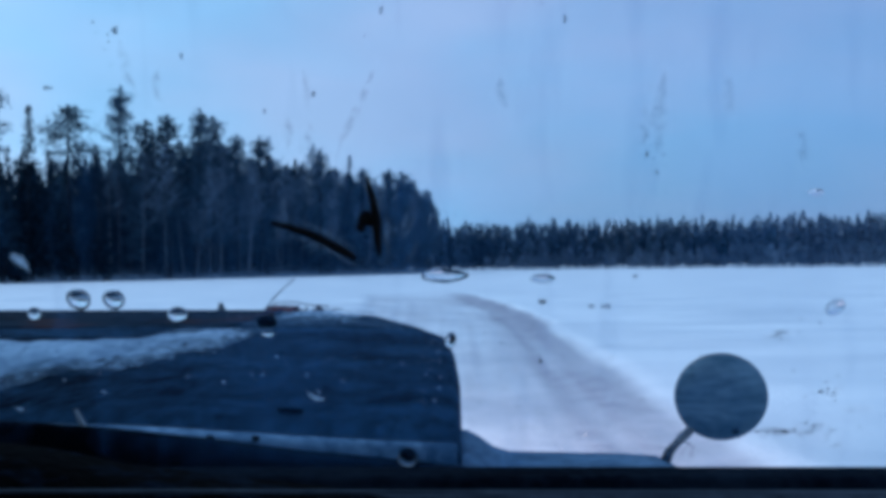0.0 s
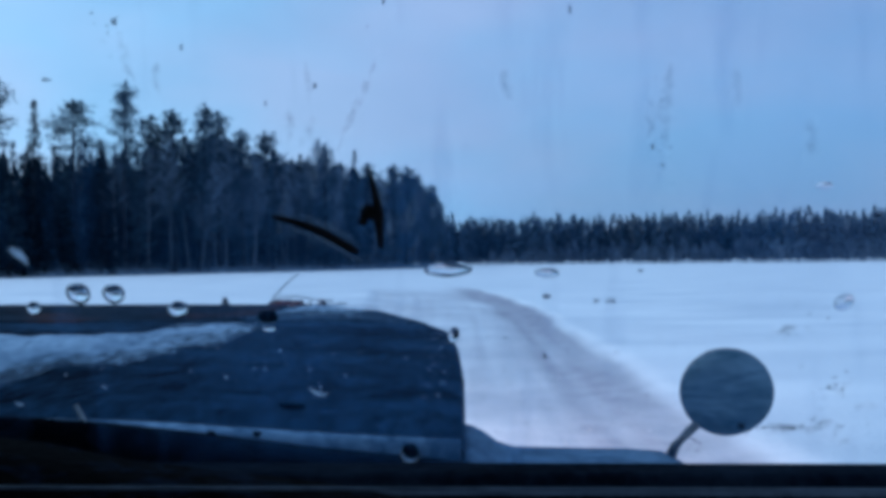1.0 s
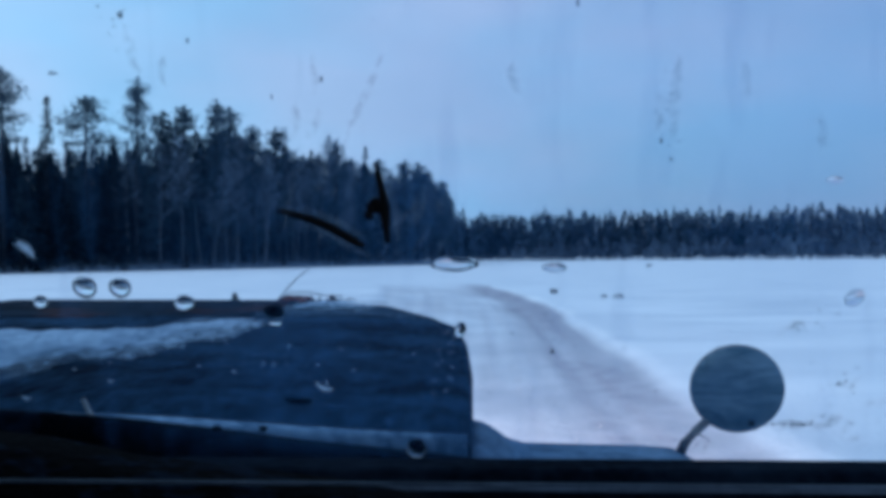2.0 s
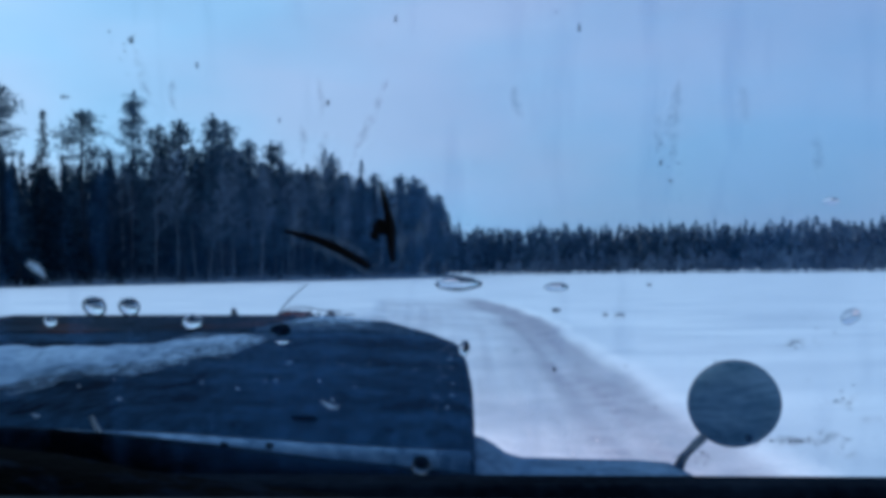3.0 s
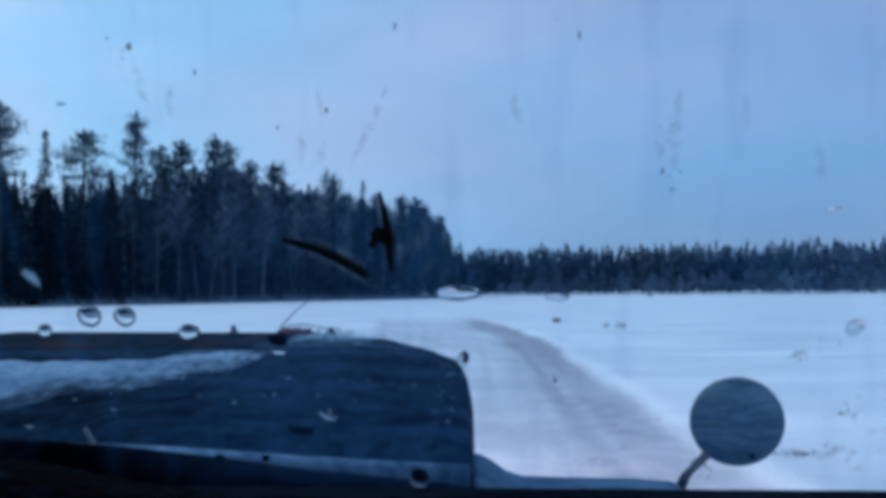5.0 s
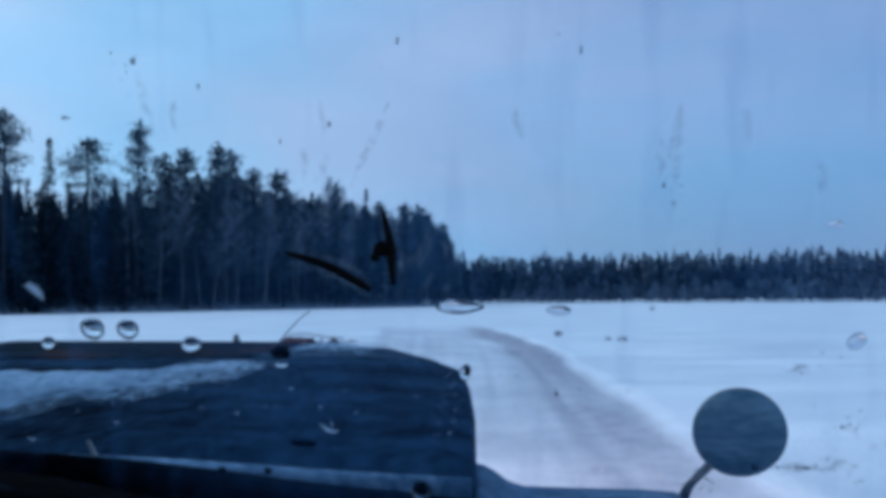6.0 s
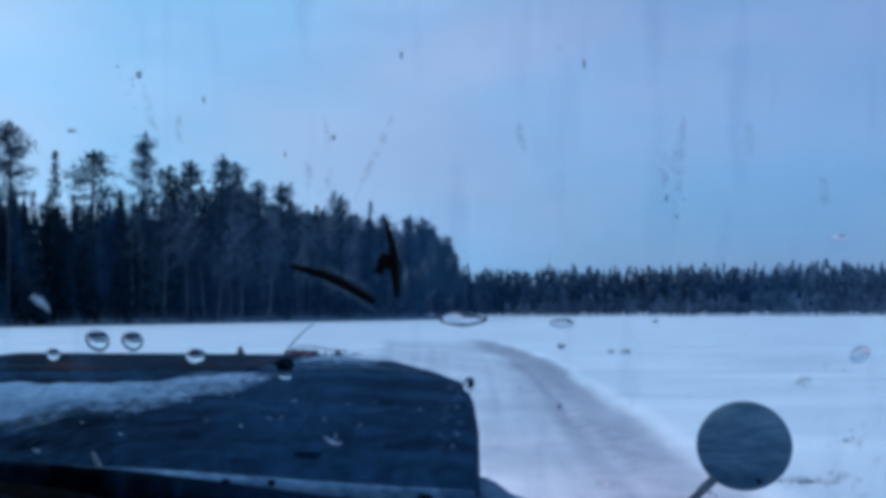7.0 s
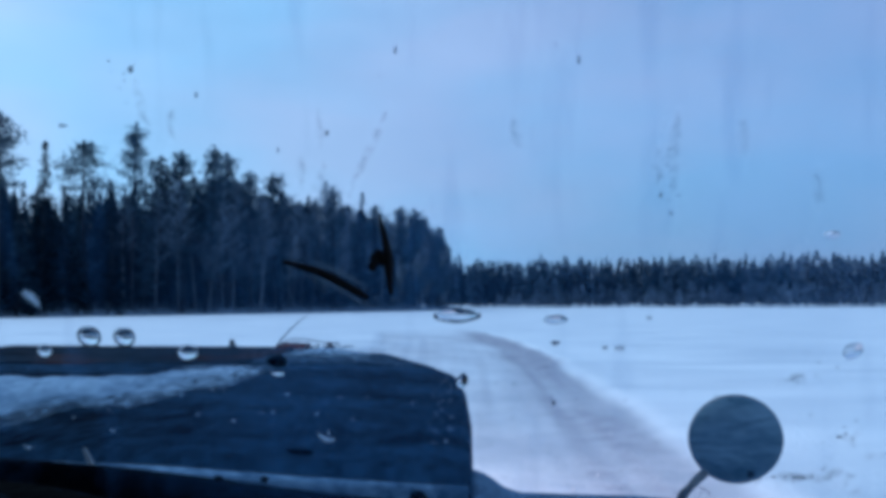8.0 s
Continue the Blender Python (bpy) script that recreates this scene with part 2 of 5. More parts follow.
def thin_snow_material():
    """Old snow that thins out to bare paint where the attribute 'cover' falls."""
    m = bpy.data.materials.new("thin_old_snow")
    m.use_nodes = True
    n, l = m.node_tree.nodes, m.node_tree.links
    b = n["Principled BSDF"]
    b.inputs["Roughness"].default_value, b.inputs["Specular IOR Level"].default_value = 0.85, 0.05
    co, at = n.new("ShaderNodeTexCoord"), n.new("ShaderNodeAttribute")
    at.attribute_name = "cover"
    big, small = n.new("ShaderNodeTexNoise"), n.new("ShaderNodeTexNoise")
    mp = n.new("ShaderNodeMapping")
    mp.inputs["Scale"].default_value = (1.0, 0.28, 1.0)
    l.new(co.outputs["Object"], mp.inputs["Vector"])
    for node, scale in ((big, 26.0), (small, 110.0)):
        node.inputs["Scale"].default_value, node.inputs["Detail"].default_value = scale, 6
        l.new(mp.outputs["Vector"], node.inputs["Vector"])
    tone = n.new("ShaderNodeValToRGB")
    tone.color_ramp.elements[0].position, tone.color_ramp.elements[0].color = 0.36, (0.17, 0.235, 0.33, 1)
    tone.color_ramp.elements[1].position, tone.color_ramp.elements[1].color = 0.62, (0.41, 0.51, 0.64, 1)
    shade = n.new("ShaderNodeMix")
    shade.inputs["Factor"].default_value = 0.55
    l.new(big.outputs["Fac"], shade.inputs["A"])
    l.new(small.outputs["Fac"], shade.inputs["B"])
    l.new(shade.outputs["Result"], tone.inputs["Fac"])
    l.new(tone.outputs["Color"], b.inputs["Base Color"])
    add = n.new("ShaderNodeMath")
    l.new(at.outputs["Fac"], add.inputs[0])
    mul = n.new("ShaderNodeMath")
    mul.operation = "MULTIPLY"
    mul.inputs[1].default_value = 1.2
    mean = n.new("ShaderNodeMath")
    l.new(big.outputs["Fac"], mean.inputs[0])
    l.new(small.outputs["Fac"], mean.inputs[1])
    l.new(mean.outputs[0], mul.inputs[0])
    l.new(mul.outputs[0], add.inputs[1])
    edge = n.new("ShaderNodeMapRange")
    for key, value in (("From Min", 1.14), ("From Max", 1.98), ("To Min", 0.0), ("To Max", 1.0)):
        edge.inputs[key].default_value = value
    l.new(add.outputs[0], edge.inputs["Value"])
    l.new(edge.outputs[0], b.inputs["Alpha"])
    bp = n.new("ShaderNodeBump")
    bp.inputs["Strength"].default_value, bp.inputs["Distance"].default_value = 0.5, 0.01
    l.new(small.outputs["Fac"], bp.inputs["Height"])
    l.new(bp.outputs["Normal"], b.inputs["Normal"])
    return m


def hood_material(name, dark, pale, rust_share):
    """Dull old paint under a patchy, rubbed film of frost and dirt, with rust showing through in spots."""
    m = bpy.data.materials.new(name)
    m.use_nodes = True
    n, l = m.node_tree.nodes, m.node_tree.links
    b = n["Principled BSDF"]
    b.inputs["Roughness"].default_value, b.inputs["Specular IOR Level"].default_value = 0.88, 0.012
    co = n.new("ShaderNodeTexCoord")
    total = None
    for scale, stretch, weight in ((5.0, (0.5, 1.6, 1), 1.0), (40.0, (0.8, 0.4, 1), 0.65), (120.0, (0.9, 0.24, 1), 0.6), (260.0, (1, 0.18, 1), 0.5)):
        mp, tex, mul = n.new("ShaderNodeMapping"), n.new("ShaderNodeTexNoise"), n.new("ShaderNodeMath")
        mp.inputs["Scale"].default_value = stretch
        tex.inputs["Scale"].default_value, tex.inputs["Detail"].default_value = scale, 4
        mul.operation = "MULTIPLY_ADD"
        mul.inputs[1].default_value = weight
        l.new(co.outputs["Object"], mp.inputs["Vector"])
        l.new(mp.outputs["Vector"], tex.inputs["Vector"])
        l.new(tex.outputs["Fac"], mul.inputs[0])
        if total is None:
            mul.inputs[2].default_value = 0.0
        else:
            l.new(total, mul.inputs[2])
        total = mul.outputs[0]
    film = n.new("ShaderNodeMapRange")
    for key, value in (("From Min", 1.22), ("From Max", 1.60), ("To Min", 0.0), ("To Max", 1.0)):
        film.inputs[key].default_value = value
    l.new(total, film.inputs["Value"])
    mix, rusty = n.new("ShaderNodeMixRGB"), n.new("ShaderNodeMixRGB")
    mix.inputs["Color1"].default_value, mix.inputs["Color2"].default_value = (*dark, 1), (*pale, 1)
    l.new(film.outputs[0], mix.inputs["Fac"])
    spot, gate = n.new("ShaderNodeTexNoise"), n.new("ShaderNodeMapRange")
    spot.inputs["Scale"].default_value, spot.inputs["Detail"].default_value = 6.0, 5
    for key, value in (("From Min", 0.56), ("From Max", 0.66), ("To Min", 0.0), ("To Max", rust_share)):
        gate.inputs[key].default_value = value
    l.new(co.outputs["Object"], spot.inputs["Vector"])
    l.new(spot.outputs["Fac"], gate.inputs["Value"])
    l.new(gate.outputs[0], rusty.inputs["Fac"])
    l.new(mix.outputs["Color"], rusty.inputs["Color1"])
    rusty.inputs["Color2"].default_value = (0.05, 0.022, 0.014, 1)
    l.new(rusty.outputs["Color"], b.inputs["Base Color"])
    bp = n.new("ShaderNodeBump")
    bp.inputs["Strength"].default_value, bp.inputs["Distance"].default_value = 0.06, 0.002
    l.new(total, bp.inputs["Height"])
    l.new(bp.outputs["Normal"], b.inputs["Normal"])
    return m


PAINT = hood_material("weathered_hood_paint", (0.0006, 0.0028, 0.0105), (0.025, 0.050, 0.093), 0.0)
# nose paler than the hood: frost, and the sky's grazing sheen put into colour
SHEEN_NOSE = hood_material("nose_paint_frost_and_sheen", (0.004, 0.008, 0.016), (0.062, 0.092, 0.138), 0.0)
NOSE_PAINT = hood_material("rusty_nose_paint", (0.001, 0.003, 0.007), (0.022, 0.032, 0.050), 0.65)
SNOW = snow_material()
THIN_SNOW = thin_snow_material()


def glass_material():
    """Clear windscreen glass under a thin, streaky film of dirt."""
    m = bpy.data.materials.new("dirty_windscreen_glass")
    m.use_nodes = True
    n, l = m.node_tree.nodes, m.node_tree.links
    n.clear()
    out = n.new("ShaderNodeOutputMaterial")
    clear, gloss, film, through_film = (n.new("ShaderNodeBsdf" + k) for k in ("Transparent", "Glossy", "Diffuse", "Translucent"))
    clear.inputs["Color"].default_value = (0.975, 0.985, 0.98, 1)
    gloss.inputs["Roughness"].default_value = 0.02
    film.inputs["Color"].default_value = (0.17, 0.34, 0.68, 1)
    through_film.inputs["Color"].default_value = (0.22, 0.43, 0.88, 1)
    dirt = n.new("ShaderNodeMixShader")
    dirt.inputs["Fac"].default_value = 0.7
    l.new(film.outputs[0], dirt.inputs[1])
    l.new(through_film.outputs[0], dirt.inputs[2])
    pane = n.new("ShaderNodeMixShader")
    fres = n.new("ShaderNodeFresnel")
    fres.inputs["IOR"].default_value = 1.2
    l.new(fres.outputs[0], pane.inputs["Fac"])
    l.new(clear.outputs[0], pane.inputs[1])
    l.new(gloss.outputs[0], pane.inputs[2])
    co, mp = n.new("ShaderNodeTexCoord"), n.new("ShaderNodeMapping")
    mp.inputs["Scale"].default_value = (26.0, 1.0, 5.0)
    mp.inputs["Rotation"].default_value = (0.0, radians(-14), 0.0)
    streak, cloud = n.new("ShaderNodeTexNoise"), n.new("ShaderNodeTexNoise")
    streak.inputs["Scale"].default_value, streak.inputs["Detail"].default_value = 1.6, 5
    cloud.inputs["Scale"].default_value, cloud.inputs["Detail"].default_value = 7.0, 4
    l.new(co.outputs["Object"], mp.inputs["Vector"])
    l.new(mp.outputs["Vector"], streak.inputs["Vector"])
    l.new(co.outputs["Object"], cloud.inputs["Vector"])
    r1, r2 = n.new("ShaderNodeMapRange"), n.new("ShaderNodeMapRange")
    for r, a, b, lo, hi in ((r1, 0.55, 0.85, 0.0, 0.10), (r2, 0.35, 0.75, 0.013, 0.046)):
        for key, value in (("From Min", a), ("From Max", b), ("To Min", lo), ("To Max", hi)):
            r.inputs[key].default_value = value
    l.new(streak.outputs["Fac"], r1.inputs["Value"])
    l.new(cloud.outputs["Fac"], r2.inputs["Value"])
    # the film is thin on the left and thickens towards the right
    where, apart, film_share, times = n.new("ShaderNodeNewGeometry"), n.new("ShaderNodeSeparateXYZ"), n.new("ShaderNodeMapRange"), n.new("ShaderNodeMath")
    times.operation = "MULTIPLY"
    for key, value in (("From Min", -0.23), ("From Max", -0.09), ("To Min", 0.12), ("To Max", 1.85)):
        film_share.inputs[key].default_value = value
    l.new(where.outputs["Position"], apart.inputs[0])
    l.new(apart.outputs["X"], film_share.inputs["Value"])
    l.new(r2.outputs[0], times.inputs[0])
    l.new(film_share.outputs[0], times.inputs[1])
    add = n.new("ShaderNodeMath")
    l.new(r1.outputs[0], add.inputs[0])
    l.new(times.outputs[0], add.inputs[1])
    last = n.new("ShaderNodeMixShader")
    l.new(add.outputs[0], last.inputs["Fac"])
    l.new(pane.outputs[0], last.inputs[1])
    l.new(dirt.outputs[0], last.inputs[2])
    l.new(last.outputs[0], out.inputs["Surface"])
    return m


GLASS = glass_material()


def see_through(name, colour, share, rough=0.8, soft_edges=False, grain=90, low=0.3, high=0.7, least=0.3):
    """A thin smear that lets most of the light through."""
    m = bpy.data.materials.new(name)
    m.use_nodes = True
    n, l = m.node_tree.nodes, m.node_tree.links
    b = n["Principled BSDF"]
    b.inputs["Base Color"].default_value, b.inputs["Roughness"].default_value = (*colour, 1), rough
    co, noise_node, r = n.new("ShaderNodeTexCoord"), n.new("ShaderNodeTexNoise"), n.new("ShaderNodeMapRange")
    noise_node.inputs["Scale"].default_value, noise_node.inputs["Detail"].default_value = grain, 4
    l.new(co.outputs["Object"], noise_node.inputs["Vector"])
    for key, value in (("From Min", low), ("From Max", high), ("To Min", share * least), ("To Max", share)):
        r.inputs[key].default_value = value
    l.new(noise_node.outputs["Fac"], r.inputs["Value"])
    last = r.outputs[0]
    if soft_edges:
        at, times = n.new("ShaderNodeAttribute"), n.new("ShaderNodeMath")
        at.attribute_name, times.operation = "body", "MULTIPLY"
        l.new(at.outputs["Fac"], times.inputs[0])
        l.new(last, times.inputs[1])
        last = times.outputs[0]
    l.new(last, b.inputs["Alpha"])
    return m


SPECK = see_through("dark_speck", (0.003, 0.008, 0.020), 0.5)
SMEAR = see_through("grey_smear", (0.03, 0.036, 0.045), 0.25, soft_edges=True, grain=220, low=0.40, high=0.68, least=0.15)
SMUDGE = see_through("dark_smudge", (0.010, 0.016, 0.028), 0.36, soft_edges=True, grain=200, low=0.40, high=0.68, least=0.1)
WATER = bpy.data.materials.new("water")
WATER.use_nodes = True
for key, value in (("Base Color", (0.97, 0.98, 1.0, 1)), ("Roughness", 0.02), ("IOR", 1.33), ("Transmission Weight", 1.0)):
    WATER.node_tree.nodes["Principled BSDF"].inputs[key].default_value = value


# ---- makers ----
def mesh_of(name, verts, faces, mat, smooth=True):
    me = bpy.data.meshes.new(name)
    me.from_pydata([tuple(v) for v in verts], [], [tuple(f) for f in faces])
    me.materials.append(mat)
    if smooth:
        me.shade_smooth()
    me.update()
    return me


def under(ob, parent):
    """Hang ob under parent without moving it."""
    ob.parent = parent
    bpy.context.view_layer.update()
    ob.matrix_parent_inverse = parent.matrix_world.inverted()
    return ob


def part(name, bm, mat, parent, label=""):
    me = bpy.data.meshes.new(name)
    bm.normal_update()
    bm.to_mesh(me)
    bm.free()
    me.materials.append(mat)
    return under(tagged(new(name, me), label), parent)


def box(x0, x1, y0, y1, z0, z1, bevel=0.008, segments=2):
    bm = bmesh.new()
    bmesh.ops.create_cube(bm, size=1.0, matrix=Matrix.Translation(((x0 + x1) / 2, (y0 + y1) / 2, (z0 + z1) / 2)) @ Matrix.Diagonal((x1 - x0, y1 - y0, z1 - z0, 1)))
    if bevel:
        bmesh.ops.bevel(bm, geom=list(bm.edges), offset=bevel, segments=segments, affect="EDGES", profile=0.5)
    return bm


def tube(points, radii, sides=8):
    """A closed tapered tube through points."""
    bm = bmesh.new()
    pts = [Vector(p) for p in points]
    rings = []
    for i, p in enumerate(pts):
        d = (pts[min(i + 1, len(pts) - 1)] - pts[max(i - 1, 0)]).normalized()
        a = d.orthogonal().normalized()
        b = d.cross(a)
        rings.append([bm.verts.new(p + radii[i] * (math.cos(k * 2 * math.pi / sides) * a + math.sin(k * 2 * math.pi / sides) * b)) for k in range(sides)])
    for r, s in zip(rings, rings[1:]):
        for k in range(sides):
            bm.faces.new((r[k], r[(k + 1) % sides], s[(k + 1) % sides], s[k])).smooth = True
    bm.faces.new(rings[0][::-1])
    bm.faces.new(rings[-1])
    return bm


def lathe(profile, centre, axis, sides=40):
    """Turn a closed profile of (radius, along) round an axis."""
    bm = bmesh.new()
    d = Vector(axis).normalized()
    a = d.orthogonal().normalized()
    b = d.cross(a)
    rings = [[bm.verts.new(Vector(centre) + d * h + r * (math.cos(k * 2 * math.pi / sides) * a + math.sin(k * 2 * math.pi / sides) * b)) for k in range(sides)] for r, h in profile]
    for r, s in zip(rings, rings[1:]):
        for k in range(sides):
            bm.faces.new((r[k], r[(k + 1) % sides], s[(k + 1) % sides], s[k])).smooth = True
    bm.faces.new(rings[0][::-1])
    bm.faces.new(rings[-1])
    return bm


def smooth_step(a, b, v):
    t = np.clip((v - a) / (b - a), 0, 1)
    return t * t * (3 - 2 * t)


def ripple(x, y, seed=0.0):
    """Cheap smooth unevenness between about -1 and 1."""
    return (np.sin(x * 1.3 + seed + 1.7 * np.sin(y * 0.31 + seed)) + np.sin(y * 0.9 - 2 * seed + 1.3 * np.sin(x * 0.7)) + np.sin(x * 2.9 + y * 1.7 + seed)) / 3


# ---- ground: one sheet of snow with a driven track ----
def track_centre(y):
    return -0.52 - 0.0022 * np.maximum(0, y - 26) ** 2 * (y < 60) - (y >= 60) * (2.54 + 0.15 * (y - 60))


def rise(x, y):
    """The field falls gently across the heading and ahead."""
    return 4.0 * np.tanh(np.asarray(x) * 0.0075 / 4.0) - 3.0 * np.tanh(np.maximum(0, np.asarray(y)) * 0.0045 / 3.0)


def build_ground():
    far = [60, 75, 95, 120, 150, 190, 240, 300, 400, 600, 1000, 1800, 3000]
    xs = np.array([-v for v in far[::-1]] + list(np.arange(-40, -8, 2.0)) + list(np.arange(-8, 6, 0.16)) + list(np.arange(6, 16, 0.5)) + list(np.arange(16, 60, 2.5)) + far)
    ys = np.array([-v for v in far[::-1]] + list(np.arange(-50, 2, 3.0)) + list(np.arange(2, 46, 0.2)) + list(np.arange(46, 90, 1.2)) + [95, 105, 120, 140, 165, 200, 250, 320, 420, 650, 1100, 1900, 3000])
    gx, gy = np.meshgrid(xs, ys)
    off = gx - track_centre(gy)
    wob = 0.14 * ripple(gy * 0.35, gx * 0.1, 2.0)
    right, left = smooth_step(2.85, 3.2, off + wob), smooth_step(2.7, 3.3, -off + wob)
    fade = 1 - smooth_step(48, 62, gy)
    road = (1 - np.maximum(right, left)) * fade
    near = np.exp(-(np.hypot(gx, gy - 20) / 60) ** 2)
    z = 0.10 * (1 - road) + 0.02 * np.exp(-((off - 3.3) / 0.3) ** 2) * fade + 0.05 * ripple(gx * 0.5, gy * 0.35) * (1 - road) * near
    ruts = sum(np.exp(-((off - c + 0.06 * np.sin(gy * 0.4 + c)) / w) ** 2) for c, w in ((0.55, 0.14), (1.0, 0.16), (1.55, 0.2), (-0.8, 0.18), (-1.5, 0.2), (2.05, 0.16)))
    z = z - 0.035 * ruts * road + 0.010 * ripple(gx * 3.1, gy * 2.3, 4.0) * road
    band = smooth_step(1.0, 2.1, off + 0.35 * ripple(gy * 0.2, gx * 0.8, 1.0)) * (1 - smooth_step(2.85, 3.1, off + wob)) * smooth_step(2, 9, gy)
    inner = np.exp(-((off - 0.95) / 0.2) ** 2) * 0.55 + np.exp(-((off + 0.8) / 0.3) ** 2) * 0.5
    streaks = np.sin(off * 11 + 0.8 * np.sin(gy * 0.23)) * 0.5 + np.sin(off * 23 + 0.9 * np.sin(gy * 0.31 + 1)) * 0.5
    packed = np.clip(road * (0.34 + (0.52 + 0.3 * smooth_step(16, 30, gy)) * band + 0.22 * inner + 0.13 * streaks + 0.16 * ripple(gx * 1.1, gy * 0.5, 3.0)), 0, 1)
    z = z + rise(gx, gy)
    nx, ny = len(xs), len(ys)
    idx = np.arange(nx * ny).reshape(ny, nx)
    faces = np.stack([idx[:-1, :-1], idx[:-1, 1:], idx[1:, 1:], idx[1:, :-1]], -1).reshape(-1, 4)
    me = bpy.data.meshes.new("ground")
    me.from_pydata(np.stack([gx, gy, z], -1).reshape(-1, 3).tolist(), [], faces.tolist())
    me.materials.append(SNOW)
    me.shade_smooth()
    me.attributes.new("packed", "FLOAT", "POINT").data.foreach_set("value", packed.ravel().astype(np.float32))
    tagged(new("ground", me), "flat snow-covered field with a packed wheel track", "ground", kind="structure")


build_ground()

# ---- the truck ----
MID = -0.575          # the truck's middle line; its eye point stands over the edge of its hood
truck = tagged(new("truck"), "old dark blue truck with snow-dusted hood standing on a snow track", "truck")
truck.location = (MID, 0.6, 0)
bpy.context.view_layer.update()
HOOD_Z = 1.590


def hood_edge(y):
    return float(np.interp(y, [0.62, 1.0, 1.2, 1.32, 1.45, 1.56, 1.673, 1.83, 2.02, 2.08], [0.003, 0.002, -0.003, -0.009, -0.017, -0.042, -0.074, -0.116, -0.170, -0.195]))


def hood_rear(x):
    """The hood's rear edge bows towards the windscreen at both sides."""
    return 0.645 - 0.036 * float(smooth_step(0.30, 0.57, abs(x - MID)))


def hood_shell(stations, z_low):
    """A hood panel: stations of (y, drop), rounded along both edges, with side walls."""
    bm = bmesh.new()
    rings = []
    for y, drop in stations:
        w = hood_edge(min(y, 2.05)) - MID
        ring = []
        for s in (-1, 1):
            side = [(w, z_low), (w, HOOD_Z - 0.16), (w, HOOD_Z - 0.05), (w, HOOD_Z - 0.020), (w - 0.002, HOOD_Z - 0.007), (w - 0.007, HOOD_Z - 0.002), (w - 0.018, HOOD_Z)]
            side += [(w * k, HOOD_Z + 0.010 * (1 - k * k)) for k in (0.8, 0.6, 0.4, 0.2)]
            ring += [(MID + s * x, z) for x, z in (side if s < 0 else side[::-1])]
        rings.append([bm.verts.new((x, y if y > 0.7 else y - 0.645 + hood_rear(x), max(z_low, z - drop * (z > z_low)))) for x, z in ring])
    for r, q in zip(rings, rings[1:]):
        for a, b, c, d in zip(r, r[1:], q[1:], q):
            bm.faces.new((a, b, c, d)).smooth = True
    return bm


part("hood", hood_shell([(y, 0.004 * (y < 0.66)) for y in (0.645, 0.67, 0.8, 1.0, 1.1, 1.2, 1.26, 1.32, 1.39, 1.45, 1.50, 1.56, 1.575)], 1.05), PAINT, truck, "dark weathered hood with frost streaks")
part("hood_nose", hood_shell([(1.583, 0.0), (1.6, -0.002), (1.68, -0.002), (1.76, -0.001), (1.85, 0.0), (1.93, 0.0), (2.0, 0.0), (2.04, 0.004), (2.065, 0.02), (2.075, 0.06), (2.078, 0.3)], 1.05), SHEEN_NOSE, truck, "front section of the hood, frost and sky sheen in its paler paint")
part("nose_panel", box(MID - 0.40, -0.365, 1.49, 2.0, HOOD_Z - 0.01, HOOD_Z + 0.0125, 0.004), NOSE_PAINT, truck, "dark rust-stained panel across the nose")
bm = bmesh.new()
rings = []
for k in range(25):
    x = MID + 0.574 * (k / 12 - 1)
    rear = hood_rear(x)
    top = HOOD_Z - 0.003 + 0.010 * (1 - ((x - MID) / 0.583) ** 2)
    rings.append([bm.verts.new((x, y, z)) for y, z in ((0.592, 1.45), (0.592, top - 0.008), (0.594, top - 0.003), (0.596, top), (rear - 0.010, top), (rear - 0.004, top - 0.002), (rear - 0.003, top - 0.01), (rear - 0.003, 1.45))])
for q, w in zip(rings, rings[1:]):
    for a, b, c, d in zip(q, q[1:], w[1:], w):
        bm.faces.new((a, b, c, d)).smooth = True
bm.faces.new(rings[0]), bm.faces.new(rings[-1][::-1])
bmesh.ops.recalc_face_normals(bm, faces=bm.faces)
part("cowl", bm, COWL, truck, "frost-covered cowl strip")
part("radiator_front", box(MID - 0.33, MID + 0.33, 2.0, 2.06, 0.75, 1.36, 0.02), BLACK, truck)


def fender(sign):
    """A flat-topped front fender whose inner edge rises to the hood; its front curves down."""
    bm = bmesh.new()
    across = [(0.0, 0.037), (0.012, 0.035), (0.028, 0.027), (0.05, 0.011), (0.075, 0.003), (0.16, 0.001), (0.25, 0.0), (0.30, -0.004), (0.325, -0.016), (0.338, -0.04), (0.342, -0.10), (0.342, -0.22)]
    along = [(0.58, 0.0), (0.9, 0.001), (1.2, 0.002), (1.38, 0.0), (1.46, -0.006), (1.56, -0.04), (1.68, -0.11), (1.80, -0.22), (1.88, -0.36), (1.90, -0.50)]
    rings = [[bm.verts.new((MID + sign * (0.577 + x), y, 1.415 + z + drop)) for x, z in across] for y, drop in along]
    for r, q in zip(rings, rings[1:]):
        for a, b, c, d in zip(r, r[1:], q[1:], q):
            bm.faces.new((a, b, c, d)).smooth = True
    bmesh.ops.recalc_face_normals(bm, faces=bm.faces)
    bmesh.ops.solidify(bm, geom=bm.faces[:], thickness=0.003)
    return bm


